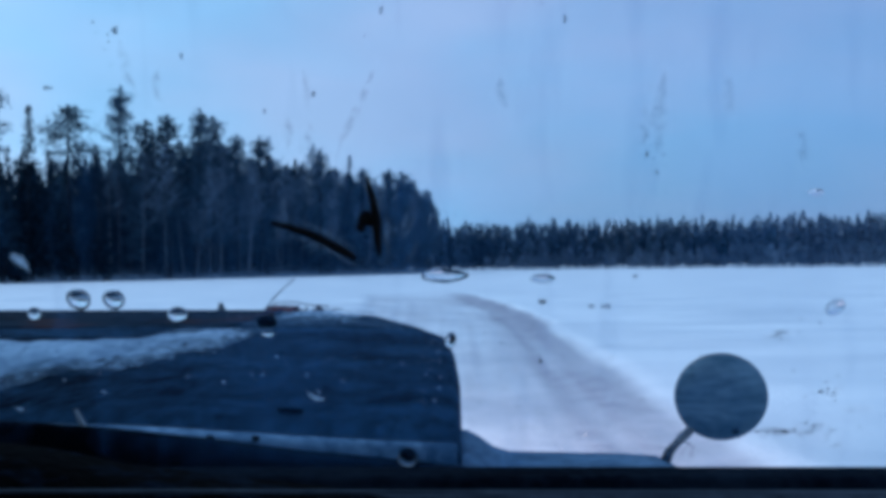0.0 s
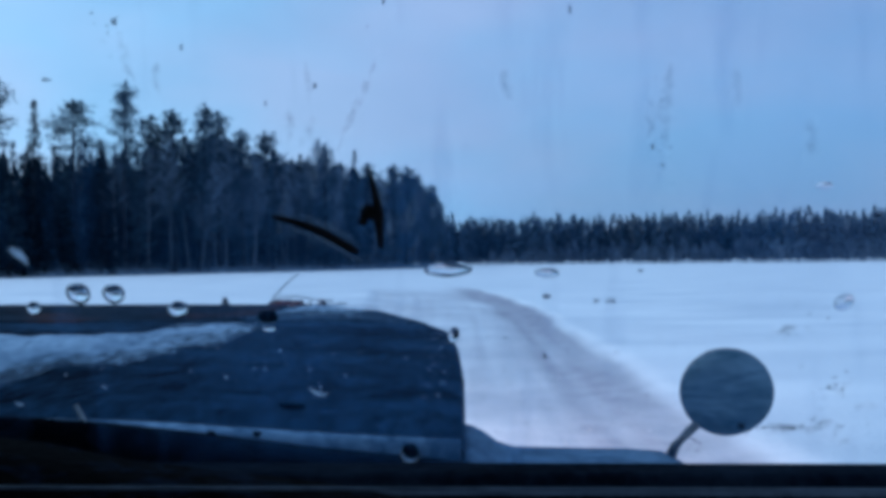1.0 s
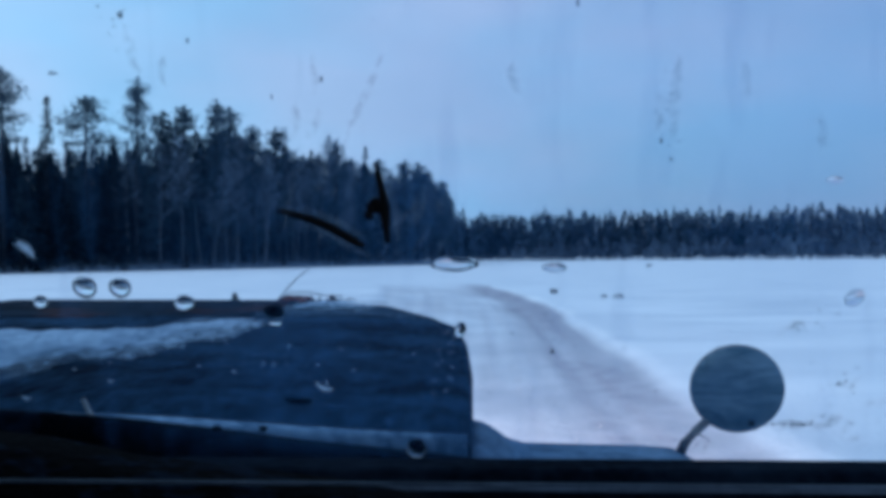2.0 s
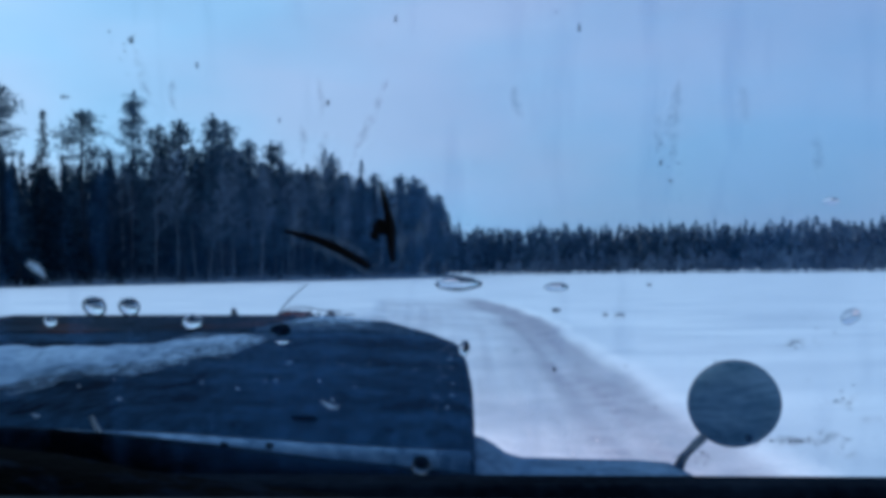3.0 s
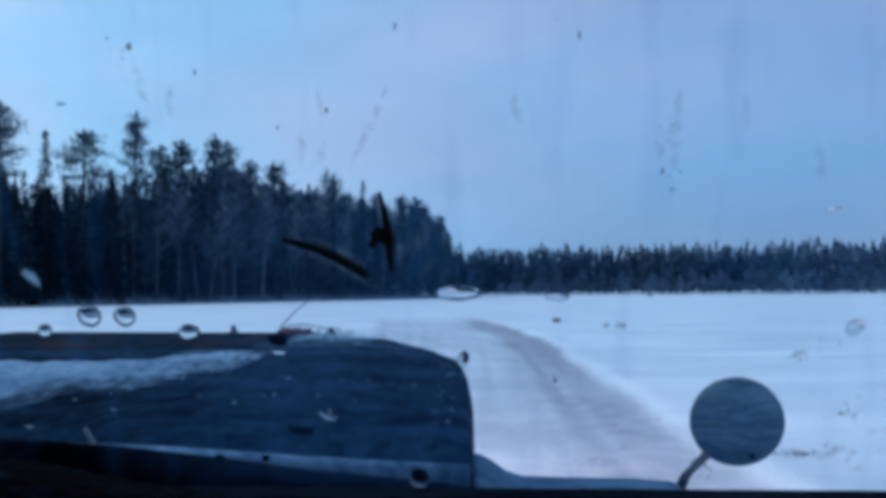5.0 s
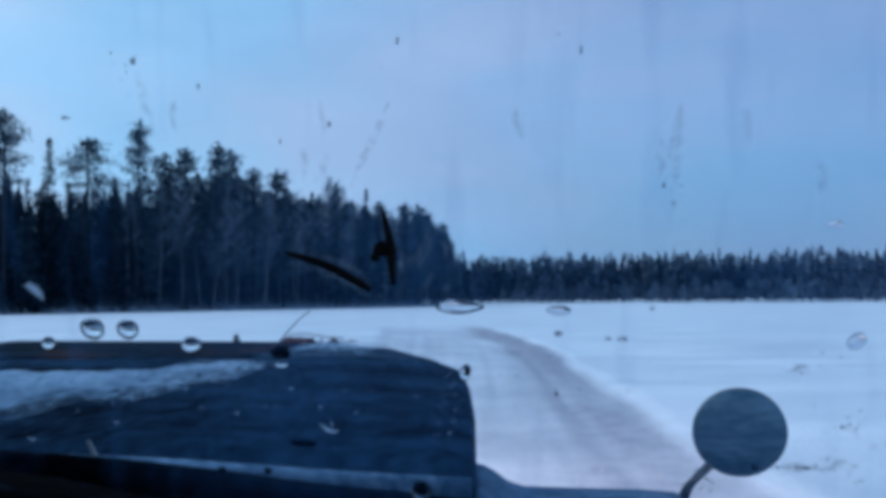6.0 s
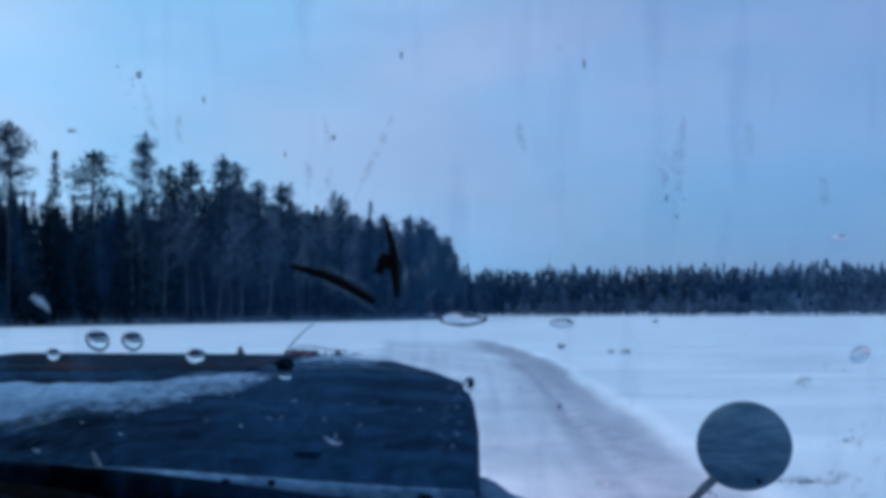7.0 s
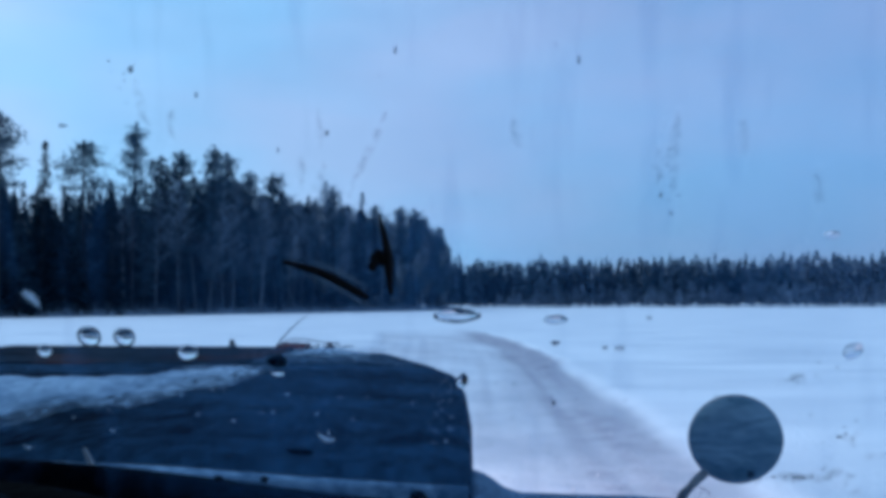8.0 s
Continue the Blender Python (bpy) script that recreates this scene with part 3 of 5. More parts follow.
for sign in (1, -1):
    part("fender", fender(sign), FROSTED, truck, "frost-covered front fender")
    part("headlight", lathe([(0.03, -0.12), (0.07, -0.09), (0.095, -0.02), (0.10, 0.0), (0.10, 0.012), (0.085, 0.02), (0.04, 0.03)], (MID + sign * 0.70, 1.96, 1.12), (0, 1, 0), 24), METAL, truck)
    part("door", box(MID + sign * 0.93 - 0.03, MID + sign * 0.93 + 0.03, -0.75, 0.50, 0.85, 1.52, 0.015), CAB_PAINT, truck)
    part("door_post", box(MID + sign * 0.93 - 0.03, MID + sign * 0.93 + 0.03, -0.80, -0.62, 1.52, 2.15, 0.012), CAB_PAINT, truck)
    for wy in (1.25, -2.2):
        tyre = part("wheel", lathe([(0.20, -0.12), (0.43, -0.13), (0.465, -0.10), (0.47, 0.0), (0.465, 0.10), (0.43, 0.13), (0.20, 0.12)], (MID + sign * 0.78, wy, 0.455), (1, 0, 0), 36), RUBBER, truck)
        part("rim", lathe([(0.05, -0.13), (0.21, -0.11), (0.22, 0.0), (0.21, 0.11), (0.05, 0.13)], (MID + sign * 0.78, wy, 0.455), (1, 0, 0), 24), METAL, tyre)

part("windscreen_post", tube([(MID + 0.93, 0.585, 1.45), (MID + 0.93, 0.45, 2.16)], [0.035, 0.035], 10), CAB_PAINT, truck)
part("windscreen_post", tube([(MID - 0.93, 0.585, 1.45), (MID - 0.93, 0.45, 2.16)], [0.035, 0.035], 10), CAB_PAINT, truck)
part("roof", box(MID - 0.98, MID + 0.98, -0.85, 0.50, 2.15, 2.20, 0.02), CAB_PAINT, truck)
part("rear_wall", box(MID - 0.96, MID + 0.96, -0.86, -0.80, 0.85, 2.15, 0.01), CAB_PAINT, truck)
part("cab_floor", box(MID - 0.96, MID + 0.96, -0.85, 0.58, 0.80, 0.85, 0.01), CAB_PAINT, truck)
part("firewall", box(MID - 0.90, MID + 0.90, 0.52, 0.57, 0.85, 1.50, 0.01), CAB_PAINT, truck)
part("chassis", box(MID - 0.42, MID + 0.42, -3.1, 1.98, 0.55, 0.78, 0.02), CAB_PAINT, truck)
part("cargo_bed", box(MID - 0.98, MID + 0.98, -3.2, -0.95, 0.80, 1.45, 0.02), CAB_PAINT, truck)
part("axle", tube([(MID - 0.78, 1.25, 0.455), (MID + 0.78, 1.25, 0.455)], [0.06, 0.06], 10), METAL, truck)
part("axle", tube([(MID - 0.78, -2.2, 0.455), (MID + 0.78, -2.2, 0.455)], [0.06, 0.06], 10), METAL, truck)


# the windscreen leans: its plane passes y = 0.55 at the height of the eye
def on_glass(u, v, out=0.0):
    """The place on the outer face of the glass, u metres right and v metres above the eye's level."""
    return Vector((u, 0.55 - 0.2 * v + out, 1.7 + v))


OUTWARD = Vector((0, 1, 0.2)).normalized()
bm = bmesh.new()
corners = [(MID - 0.91, -0.131), (MID + 0.91, -0.131), (MID + 0.91, 0.44), (MID - 0.91, 0.44)]
inner = [bm.verts.new(on_glass(u, v) - OUTWARD * 0.004) for u, v in corners]
outer = [bm.verts.new(on_glass(u, v)) for u, v in corners]
bm.faces.new(inner[::-1])
bm.faces.new(outer)
for k in range(4):
    bm.faces.new((inner[k], inner[(k + 1) % 4], outer[(k + 1) % 4], outer[k]))
bmesh.ops.recalc_face_normals(bm, faces=bm.faces)
pane = part("windscreen", bm, GLASS, truck, "dirty windscreen glass with streaks and drops")
pane.visible_shadow = False
part("lower_frame", box(MID - 0.91, MID + 0.91, 0.535, 0.571, 1.44, 1.5800, 0.005), FRAME, truck, "black lower windscreen frame")
part("frame_bead", tube([(MID - 0.9, 0.533, 1.5700), (MID + 0.9, 0.533, 1.5700)], [0.0016, 0.0016], 8), BEAD, truck, "thin pale bead drawing the highlight along the frame")
# rail added only to draw a pale line above the frame
part("dash_rail", tube([(MID - 0.86, 0.398, 1.54), (MID - 0.86, 0.398, 1.6), (MID - 0.85, 0.398, 1.6055), (MID + 0.85, 0.398, 1.6055), (MID + 0.86, 0.398, 1.6), (MID + 0.86, 0.398, 1.54)], [0.0009] * 6, 8), BEAD, truck, "thin pale rail added along the dashboard")
part("upper_frame", box(MID - 0.91, MID + 0.91, 0.43, 0.475, 2.11, 2.16, 0.006), BLACK, truck)


def ledge():
    """The dark louvred ledge between windscreen and cowl; it falls away towards the fender."""
    bm = bmesh.new()
    line = [(-1.15, 1.596), (-0.8, 1.604), (-0.5, 1.609), (-0.36, 1.6075), (-0.288, 1.6045), (-0.223, 1.6005), (-0.16, 1.594), (-0.095, 1.586), (-0.03, 1.580), (0.005, 1.576)]
    rings = []
    for x, z in line:
        rings.append([bm.verts.new((x, y, zz)) for y, zz in ((0.5785, 1.45), (0.5785, z - 0.004), (0.5795, z - 0.001), (0.582, z), (0.586, z), (0.588, z - 0.002), (0.589, z - 0.006), (0.589, 1.45))])
    for r, q in zip(rings, rings[1:]):
        for a, b, c, d in zip(r, r[1:], q[1:], q):
            bm.faces.new((a, b, c, d)).smooth = True
    bm.faces.new(rings[0]), bm.faces.new(rings[-1][::-1])
    bmesh.ops.recalc_face_normals(bm, faces=bm.faces)
    return bm


part("cowl_ledge", ledge(), LEDGE, truck, "dark ledge below the windscreen")
bm = bmesh.new()
rings = []
for x, z in ((-1.2, 1.54), (-1.1, 1.59), (-0.9, 1.612), (-0.5, 1.616), (-0.30, 1.612), (-0.248, 1.6087), (-0.2186, 1.6057), (-0.174, 1.5968), (-0.1234, 1.5908), (-0.07, 1.5849), (-0.02, 1.576), (0.02, 1.55)):
    rings.append([bm.verts.new((x, y, zz)) for y, zz in ((0.40, 1.50), (0.40, z - 0.03), (0.42, z - 0.010), (0.46, z - 0.001), (0.495, z), (0.508, z - 0.006), (0.512, z - 0.02), (0.512, 1.50))])
for q, w in zip(rings, rings[1:]):
    for a, b, c, d in zip(q, q[1:], w[1:], w):
        bm.faces.new((a, b, c, d)).smooth = True
bm.faces.new(rings[0]), bm.faces.new(rings[-1][::-1])
bmesh.ops.recalc_face_normals(bm, faces=bm.faces)
part("instrument_hood", bm, LEDGE, truck, "black hood over the instruments")
part("dashboard", box(MID - 0.89, MID + 0.89, 0.30, 0.53, 1.40, 1.535, 0.03, 4), BLACK, truck, "black dashboard")
part("washer_nozzle", tube([(-0.2375, 0.600, 1.585), (-0.239, 0.600, 1.597), (-0.2445, 0.599, 1.609)], [0.0022, 0.002, 0.0012], 8), OLD_SNOW, truck, "frosted washer nozzle")

# round mirror on its arm
mirror_at = Vector((0.3850, 1.40, 1.504))
mirror_axis = Vector((-0.16, -1.0, -0.2)).normalized()
mirror = part("mirror", lathe([(0.012, -0.034), (0.045, -0.028), (0.062, -0.012), (0.0665, 0.0), (0.0665, 0.005), (0.064, 0.007)], mirror_at, mirror_axis, 48), METAL, truck, "round fender mirror")
part("mirror_glass", lathe([(0.0655, 0.0072), (0.064, 0.009), (0.03, 0.0098), (0.002, 0.010)], mirror_at, mirror_axis, 48), MIRROR, mirror, "dull dirty mirror glass with a dark reflection in its colour")
bm = bmesh.new()
for dx, dz, size in ((0.021, -0.050, 0.0055),):
    bmesh.ops.create_icosphere(bm, subdivisions=2, radius=size, matrix=Matrix.Translation(mirror_at + Vector((dx, -0.010 - 0.2 * dz - 0.16 * dx, dz))) @ Matrix.Diagonal((1, 0.25, 1, 1)))
part("mud_spot", bm, MUD_MAT, mirror, "dark mud on the mirror glass")
part("mirror_arm", tube([(0.304, 1.40, 1.410), (0.310, 1.40, 1.424), (0.328, 1.405, 1.441), (0.350, 1.415, 1.458), (0.385, 1.425, 1.49)], [0.008, 0.0075, 0.007, 0.007, 0.006], 10), METAL, mirror)

# whip aerial, wire and small fittings on the nose
part("aerial", tube([(-0.412, 2.0, 1.592), (-0.398, 2.0, 1.618), (-0.372, 2.0, 1.647), (-0.346, 2.0, 1.668)], [0.0024, 0.0018, 0.0014, 0.001], 6), METAL, truck, "thin bent aerial")
part("wire", tube([(-0.405, 2.0, 1.600), (-0.385, 2.0, 1.618), (-0.35, 2.0, 1.619), (-0.31, 2.0, 1.612), (-0.28, 2.0, 1.602), (-0.272, 2.0, 1.596)], [0.0013] * 6, 6), METAL, truck, "loose thin wire")
bm = bmesh.new()
for x, size in ((-0.398, 0.011), (-0.382, 0.016), (-0.366, 0.013), (-0.350, 0.015), (-0.336, 0.008), (-0.300, 0.009), (-0.288, 0.006)):
    bmesh.ops.create_icosphere(bm, subdivisions=2, radius=size, matrix=Matrix.Translation((x, 1.99, 1.599)) @ Matrix.Diagonal((1.2, 1.0, 0.8, 1)))
for v in bm.verts:
    v.co += Vector((0.0, 0.0, 0.006)) * noise.noise(v.co * 90)
part("rag", bm, RED, truck, "dark red rag on the nose")
for k in range(12):
    x, lean = -0.405 + 0.013 * k + 0.006 * math.sin(k * 5.1), 0.03 * math.sin(k * 2.7)
    high = 0.010 + 0.009 * abs(math.sin(k * 1.9))
    part("loose_end", tube([(x, 1.985, 1.594), (x + lean * 0.4, 1.985, 1.594 + high), (x + lean, 1.98, 1.594 + high * 0.9)], [0.0022, 0.0018, 0.0012], 5), RED if k % 3 == 0 else METAL, truck)
bm = box(-0.51, -0.494, 1.99, 2.01, 1.594, 1.608, 0.004)
bmesh.ops.create_uvsphere(bm, u_segments=10, v_segments=8, radius=0.006, matrix=Matrix.Translation((-0.503, 2.0, 1.612)))
part("hood_catch", bm, METAL, truck, "small catch on the nose")


# ---- snow lying on the hood ----
def snow_patch(name, x0, x1, y_front, y_back, height, label, seed, most=1.0, back_edge=0.08, front_edge=0.5):
    """A low lumpy sheet between two lines (functions of x) that thins out at its rim."""
    xs, count = np.arange(x0, x1, 0.010), 30
    top, cover = [], []
    for i, x in enumerate(xs):
        a, b = y_front(x), y_back(x)
        for k in range(count):
            t = k / (count - 1)
            y = a + (b - a) * t
            ends = min(1.0, i / 6, (len(xs) - 1 - i) / 12)
            c = most * min(1.0, t / front_edge, (1 - t) / back_edge) * ends
            h = height * min(1.0, c) * (0.7 + 0.7 * noise.fractal(Vector((x * 30, y * 30, seed)), 0.8, 2.0, 5))
            base = HOOD_Z + 0.010 * (1 - ((x - MID) / 0.58) ** 2)
            top.append((x, y, base + 0.0022 + max(0.0, h)))
            cover.append(c)
    n = len(top)
    verts = top + [(x, y, z - 0.0035) for x, y, z in top]
    faces = []
    for i in range(len(xs) - 1):
        for k in range(count - 1):
            faces.append((i * count + k, (i + 1) * count + k, (i + 1) * count + k + 1, i * count + k + 1))
    rim = [i * count for i in range(len(xs))] + [(len(xs) - 1) * count + k for k in range(1, count)] + [i * count + count - 1 for i in range(len(xs) - 2, -1, -1)] + [k for k in range(count - 2, 0, -1)]
    for a, b in zip(rim, rim[1:] + rim[:1]):
        faces.append((b, a, a + n, b + n))
    me = mesh_of(name, verts, faces, THIN_SNOW)
    me.attributes.new("cover", "FLOAT", "POINT").data.foreach_set("value", cover + [0.0] * n)
    return tagged(new(name, me), label, "snow")


snow_patch("snow_patch", -1.10, -0.285, lambda x: float(np.interp(x, [-1.1, -0.42, -0.36, -0.33, -0.30], [0.66, 0.69, 0.77, 0.92, 1.10])), lambda x: float(np.interp(x, [-1.1, -0.43, -0.39, -0.36, -0.34, -0.30], [1.16, 1.16, 1.22, 1.36, 1.42, 1.36])) + 0.03 * noise.noise(Vector((x * 21, 3.0, 0.0))), 0.009, "thin ragged patch of old snow lying on the truck hood", 1.0, 1.4, 0.05, 0.5)
snow_patch("snow_strip", -0.43, -0.28, lambda x: 1.31 + 0.25 * max(0, x + 0.40), lambda x: 1.465 + 0.1 * max(0, x + 0.40), 0.003, "broken thin strip of snow across the hood", 5.0, 0.55, 0.3, 0.3)
snow_patch("snow_ridge", -0.36, -0.175, lambda x: 1.70, lambda x: 2.02, 0.006, "low ridge of snow along the front of the hood", 8.0, 0.62, 0.15, 0.4)

verts, faces = [], []
rng = random.Random(21)
for k in range(90):
    y = rng.uniform(0.75, 1.42) if k < 70 else rng.uniform(0.8, 1.3)
    x = hood_edge(y) - rng.uniform(0.018, 0.06) if k < 70 else rng.uniform(-0.5, -0.05)
    z, size = HOOD_Z + (0.010 * (1 - ((x - MID) / 0.58) ** 2) if k >= 70 else 0.0), rng.uniform(0.0006, 0.0015)
    n = len(verts)
    for dx, dy, dz in ((1, 0, 0), (0, 1, 0), (-1, 0, 0), (0, -1, 0), (0, 0, 0.9), (0, 0, -1.2)):
        verts.append((x + dx * size * rng.uniform(0.7, 1.4), y + dy * size * rng.uniform(0.7, 2.2), z + dz * size))
    faces += [(n + i, n + (i + 1) % 4, n + 4) for i in range(4)] + [(n + (i + 1) % 4, n + i, n + 5) for i in range(4)]
tagged(new("snow_grains", mesh_of("snow_grains", verts, faces, HOOD_SNOW, False)), "tiny grains of snow along the hood edge", "snow", kind="stuff")


# ---- what clings to the windscreen ----
def drop_mesh(name, w, h, bulge, mat, seed, uneven=0.0):
    """A flat-backed drop: a low dome on the glass, w and h its half axes."""
    verts, faces, sides, rings = [], [], 20, 6
    for r in range(rings):
        a = r / (rings - 1) * math.pi / 2
        for k in range(sides):
            b = 2 * math.pi * k / sides
            wob = 1 + uneven * noise.noise(Vector((math.cos(b) * 1.3, math.sin(b) * 1.3, seed)))
            verts.append((w * math.cos(a) * math.cos(b) * wob, bulge * math.sin(a), h * math.cos(a) * math.sin(b) * wob))
    verts = verts[: (rings - 1) * sides] + [(0, bulge, 0)]
    for r in range(rings - 2):
        for k in range(sides):
            faces.append((r * sides + k, r * sides + (k + 1) % sides, (r + 1) * sides + (k + 1) % sides, (r + 1) * sides + k))
    last = (rings - 2) * sides
    faces += [(last + k, last + (k + 1) % sides, len(verts) - 1) for k in range(sides)]
    faces.append(tuple(range(sides))[::-1])
    me = mesh_of(name, verts, faces, mat)
    bm = bmesh.new()
    bm.from_mesh(me)
    bmesh.ops.recalc_face_normals(bm, faces=bm.faces)
    bm.to_mesh(me)
    bm.free()
    return me


LEAN = math.degrees(math.atan(0.2))
SLOPE = 1681.0        # the tables below give slopes seen from the eye, times this
K = 0.55 / SLOPE
# right of and above the heading at eye level, half width, half height, turn, depth
DROPS = [(-687, -58, 23, 19, -25, 1.0), (-623, -58, 21, 18, -20, 1.0), (-770, -84, 14, 12, 0, 0.9), (-508, -86, 20, 15, 5, 0.9), (-345, -121, 12, 5, 0, 0.3), (-23, -16, 42, 13, 0, 1.7),
         (-14, -134, 10, 15, -15, 0.7), (-94, -355, 19, 19, 0, 0.6), (152, -22, 22, 8, 0, 0.7), (677, -75, 18, 14, 30, 0.12),
         (628, 128, 16, 7, 0, 0.06)]
for i, (u, v, a, b, turn, depth) in enumerate(DROPS):
    me = drop_mesh("water_drop", a * K, b * K, min(a, b) * K * depth, WATER, i * 3.1, 0.10)
    ob = tagged(new("water_drop", me), "clear water drop clinging to the windscreen", "water drop", "drops on the windscreen")
    ob.matrix_world = Matrix.Translation(on_glass(u * K, v * K, 0.0003)) @ pose(0, 0, 0, LEAN, 0, 0) @ pose(0, 0, 0, 0, -turn, 0)

# right of and above the heading at eye level, half width, half height, turn
MUD = [(-345, -100, 20, 11, 0), (-9, -133, 5, 9, -28), (-96, -352, 15, 13, 0), (-376, -318, 8, 7, 0), (-462, -318, 9, 6, 10), (-310, -264, 26, 7, 0)]
for i, (u, v, a, b, turn) in enumerate(MUD):
    ob = tagged(new("mud_spot", drop_mesh("mud_spot", a * K, b * K, 0.0012, MUD_MAT, i * 2.3, 0.35)), "dark spot of mud stuck to the dirty windscreen", "mud", "mud on the windscreen")
    ob.matrix_world = Matrix.Translation(on_glass(u * K, v * K, 0.0003)) @ pose(0, 0, 0, LEAN, 0, 0) @ pose(0, 0, 0, 0, -turn, 0)

rng = random.Random(7)
SPECKS = [(-587, 407, 6, 6), (-587, 405, 3, 4), (-129, 438, 3, 7), (184, 421, 3, 7), (-475, 365, 3, 6), (-712, 313, 9, 3), (-335, 271, 2, 5), (152, -63, 8, 5), (266, -72, 10, 5), (240, -72, 6, 4), (317, -18, 5, 3), (330, 195, 3, 5), (660, -230, 6, 4), (150, -172, 4, 5), (-249, 300, 3, 6)]
SPECKS += [(rng.uniform(-790, 700), rng.uniform(40, 470), rng.uniform(1.0, 2.2), rng.uniform(1.2, 3.0)) for _ in range(6)]
SPECKS += [(rng.uniform(20, 720), rng.uniform(-330, -40), rng.uniform(0.8, 2.6), rng.uniform(0.8, 2)) for _ in range(46)]
for u0, v0, wu, wv, many in ((664, -302, 16, 6, 7), (575, -306, 60, 7, 30), (672, -232, 14, 8, 10), (640, -290, 50, 14, 14), (425, -335, 16, 8, 10), (575, -130, 30, 5, 8), (350, 230, 14, 60, 14), (-600, 390, 14, 22, 8)):
    SPECKS += [(rng.gauss(u0, wu), rng.gauss(v0, wv), rng.uniform(0.7, 3.6) * rng.choice((0.7, 1, 1.5)), rng.uniform(0.7, 2.4)) for _ in range(many)]
verts, faces = [], []
for i, (u, v, a, b) in enumerate(SPECKS):
    me = drop_mesh("speck", a * K, b * K, 0.0004, SPECK, i * 1.7, 0.5)
    place = Matrix.Translation(on_glass(u * K, v * K)) @ pose(0, 0, 0, LEAN, 0, 0)
    start = len(verts)
    verts += [place @ p.co for p in me.vertices]
    faces += [[start + k for k in f.vertices] for f in me.polygons]
    bpy.data.meshes.remove(me)
tagged(new("dirt_specks", mesh_of("dirt_specks", verts, faces, SPECK)), "dark dirt specks stuck to the windscreen", "dirt", kind="stuff")


def ribbon(name, points, widths, mat, thick=0.0004):
    """A low strip along points (u, v) on the glass."""
    verts, faces = [], []
    for i, (u, v) in enumerate(points):
        p, q = points[max(i - 1, 0)], points[min(i + 1, len(points) - 1)]
        d = Vector((q[0] - p[0], q[1] - p[1])).normalized()
        side = Vector((-d.y, d.x)) * widths[i]
        for s, out in ((-1, 0.0), (-0.12, thick), (0.12, thick), (1, 0.0)):
            verts.append(on_glass((u + s * side.x) * K, (v + s * side.y) * K, out))
    for i in range(len(points) - 1):
        for k in range(4):
            faces.append((i * 4 + k, i * 4 + (k + 1) % 4, (i + 1) * 4 + (k + 1) % 4, (i + 1) * 4 + k))
    faces += [(0, 1, 2, 3), tuple(len(points) * 4 - 4 + k for k in (3, 2, 1, 0))]
    me = mesh_of(name, verts, faces, mat)
    ends = [min(1.0, i / 1.5, (len(points) - 1 - i) / 1.5) for i in range(len(points))]
    me.attributes.new("body", "FLOAT", "POINT").data.foreach_set("value", [e * k for e in ends for k in (0.0, 1.0, 1.0, 0.0)])
    return me


# upper end right of and above the heading, length, lean, half width
SMEARS = [(-137, 360, 180, -0.44, 7), (-586, 400, 110, 0.28, 8), (355, 345, 160, -0.03, 10), (330, 290, 85, -0.1, 8), (-262, 345, 75, 0.0, 6), (-296, 270, 70, 0.0, 7), (-255, 255, 65, -0.3, 8), (460, 330, 75, 0.25, 9), (-520, 350, 65, 0.0, 8), (75, 330, 65, 0.1, 9), (600, 250, 85, 0.0, 10)]
for i, (u, v, length, lean, width) in enumerate(SMEARS):
    steps = [f / 8 for f in range(9)]
    points = [(u + lean * length * f + 2.5 * math.sin(f * 6 + i), v - length * f) for f in steps]
    widths = [1.7 * width * (0.35 + 0.65 * math.sin(math.pi * f)) for f in steps]
    tagged(new("dirt_smear", ribbon("dirt_smear", points, widths, SMEAR)), "faint grey smear running down the windscreen", "dirt", "smears on the windscreen")

rng = random.Random(17)
for u, v, half, many in ((664, -302, 22, 2), (640, -306, 50, 3), (560, -308, 45, 4), (672, -232, 22, 3), (425, -336, 18, 2), (690, -322, 30, 3), (575, -128, 36, 2), (730, -262, 30, 2)):
    for k in range(many):
        cu, cv, long = u + rng.gauss(0, half * 0.4), v + rng.gauss(0, 5), half * rng.uniform(0.4, 1.0)
        path = [(cu + long * f, cv + 3 * math.sin(f * 3 + k)) for f in (-1, -0.6, -0.2, 0.2, 0.6, 1)]
        tagged(new("dirt_smudge", ribbon("dirt_smudge", path, [2, 6, 9, 8, 5, 2], SMUDGE)), "soft dark smudge of dirt on the windscreen", "dirt", "smudges on the windscreen")

SCRATCH = bpy.data.materials.new("pale_scratch")
SCRATCH.use_nodes = True
sn, sl = SCRATCH.node_tree.nodes, SCRATCH.node_tree.links
sn.clear()
s_out, s_mix, s_at, s_mul = (sn.new("ShaderNode" + k) for k in ("OutputMaterial", "MixShader", "Attribute", "Math"))
s_clear, s_haze = sn.new("ShaderNodeBsdfTransparent"), sn.new("ShaderNodeBsdfTranslucent")
s_haze.inputs["Color"].default_value = (0.62, 0.68, 0.76, 1)
s_at.attribute_name, s_mul.operation = "body", "MULTIPLY"
s_mul.inputs[1].default_value = 0.16
sl.new(s_at.outputs["Fac"], s_mul.inputs[0])
sl.new(s_mul.outputs[0], s_mix.inputs["Fac"])
sl.new(s_clear.outputs[0], s_mix.inputs[1])
sl.new(s_haze.outputs[0], s_mix.inputs[2])
sl.new(s_mix.outputs[0], s_out.inputs["Surface"])
PALE_RIM = SCRATCH.copy()
PALE_RIM.name = "pale_ice_rim"
for node in PALE_RIM.node_tree.nodes:
    if node.type == "MATH":
        node.inputs[1].default_value = 0.13
rng = random.Random(12)
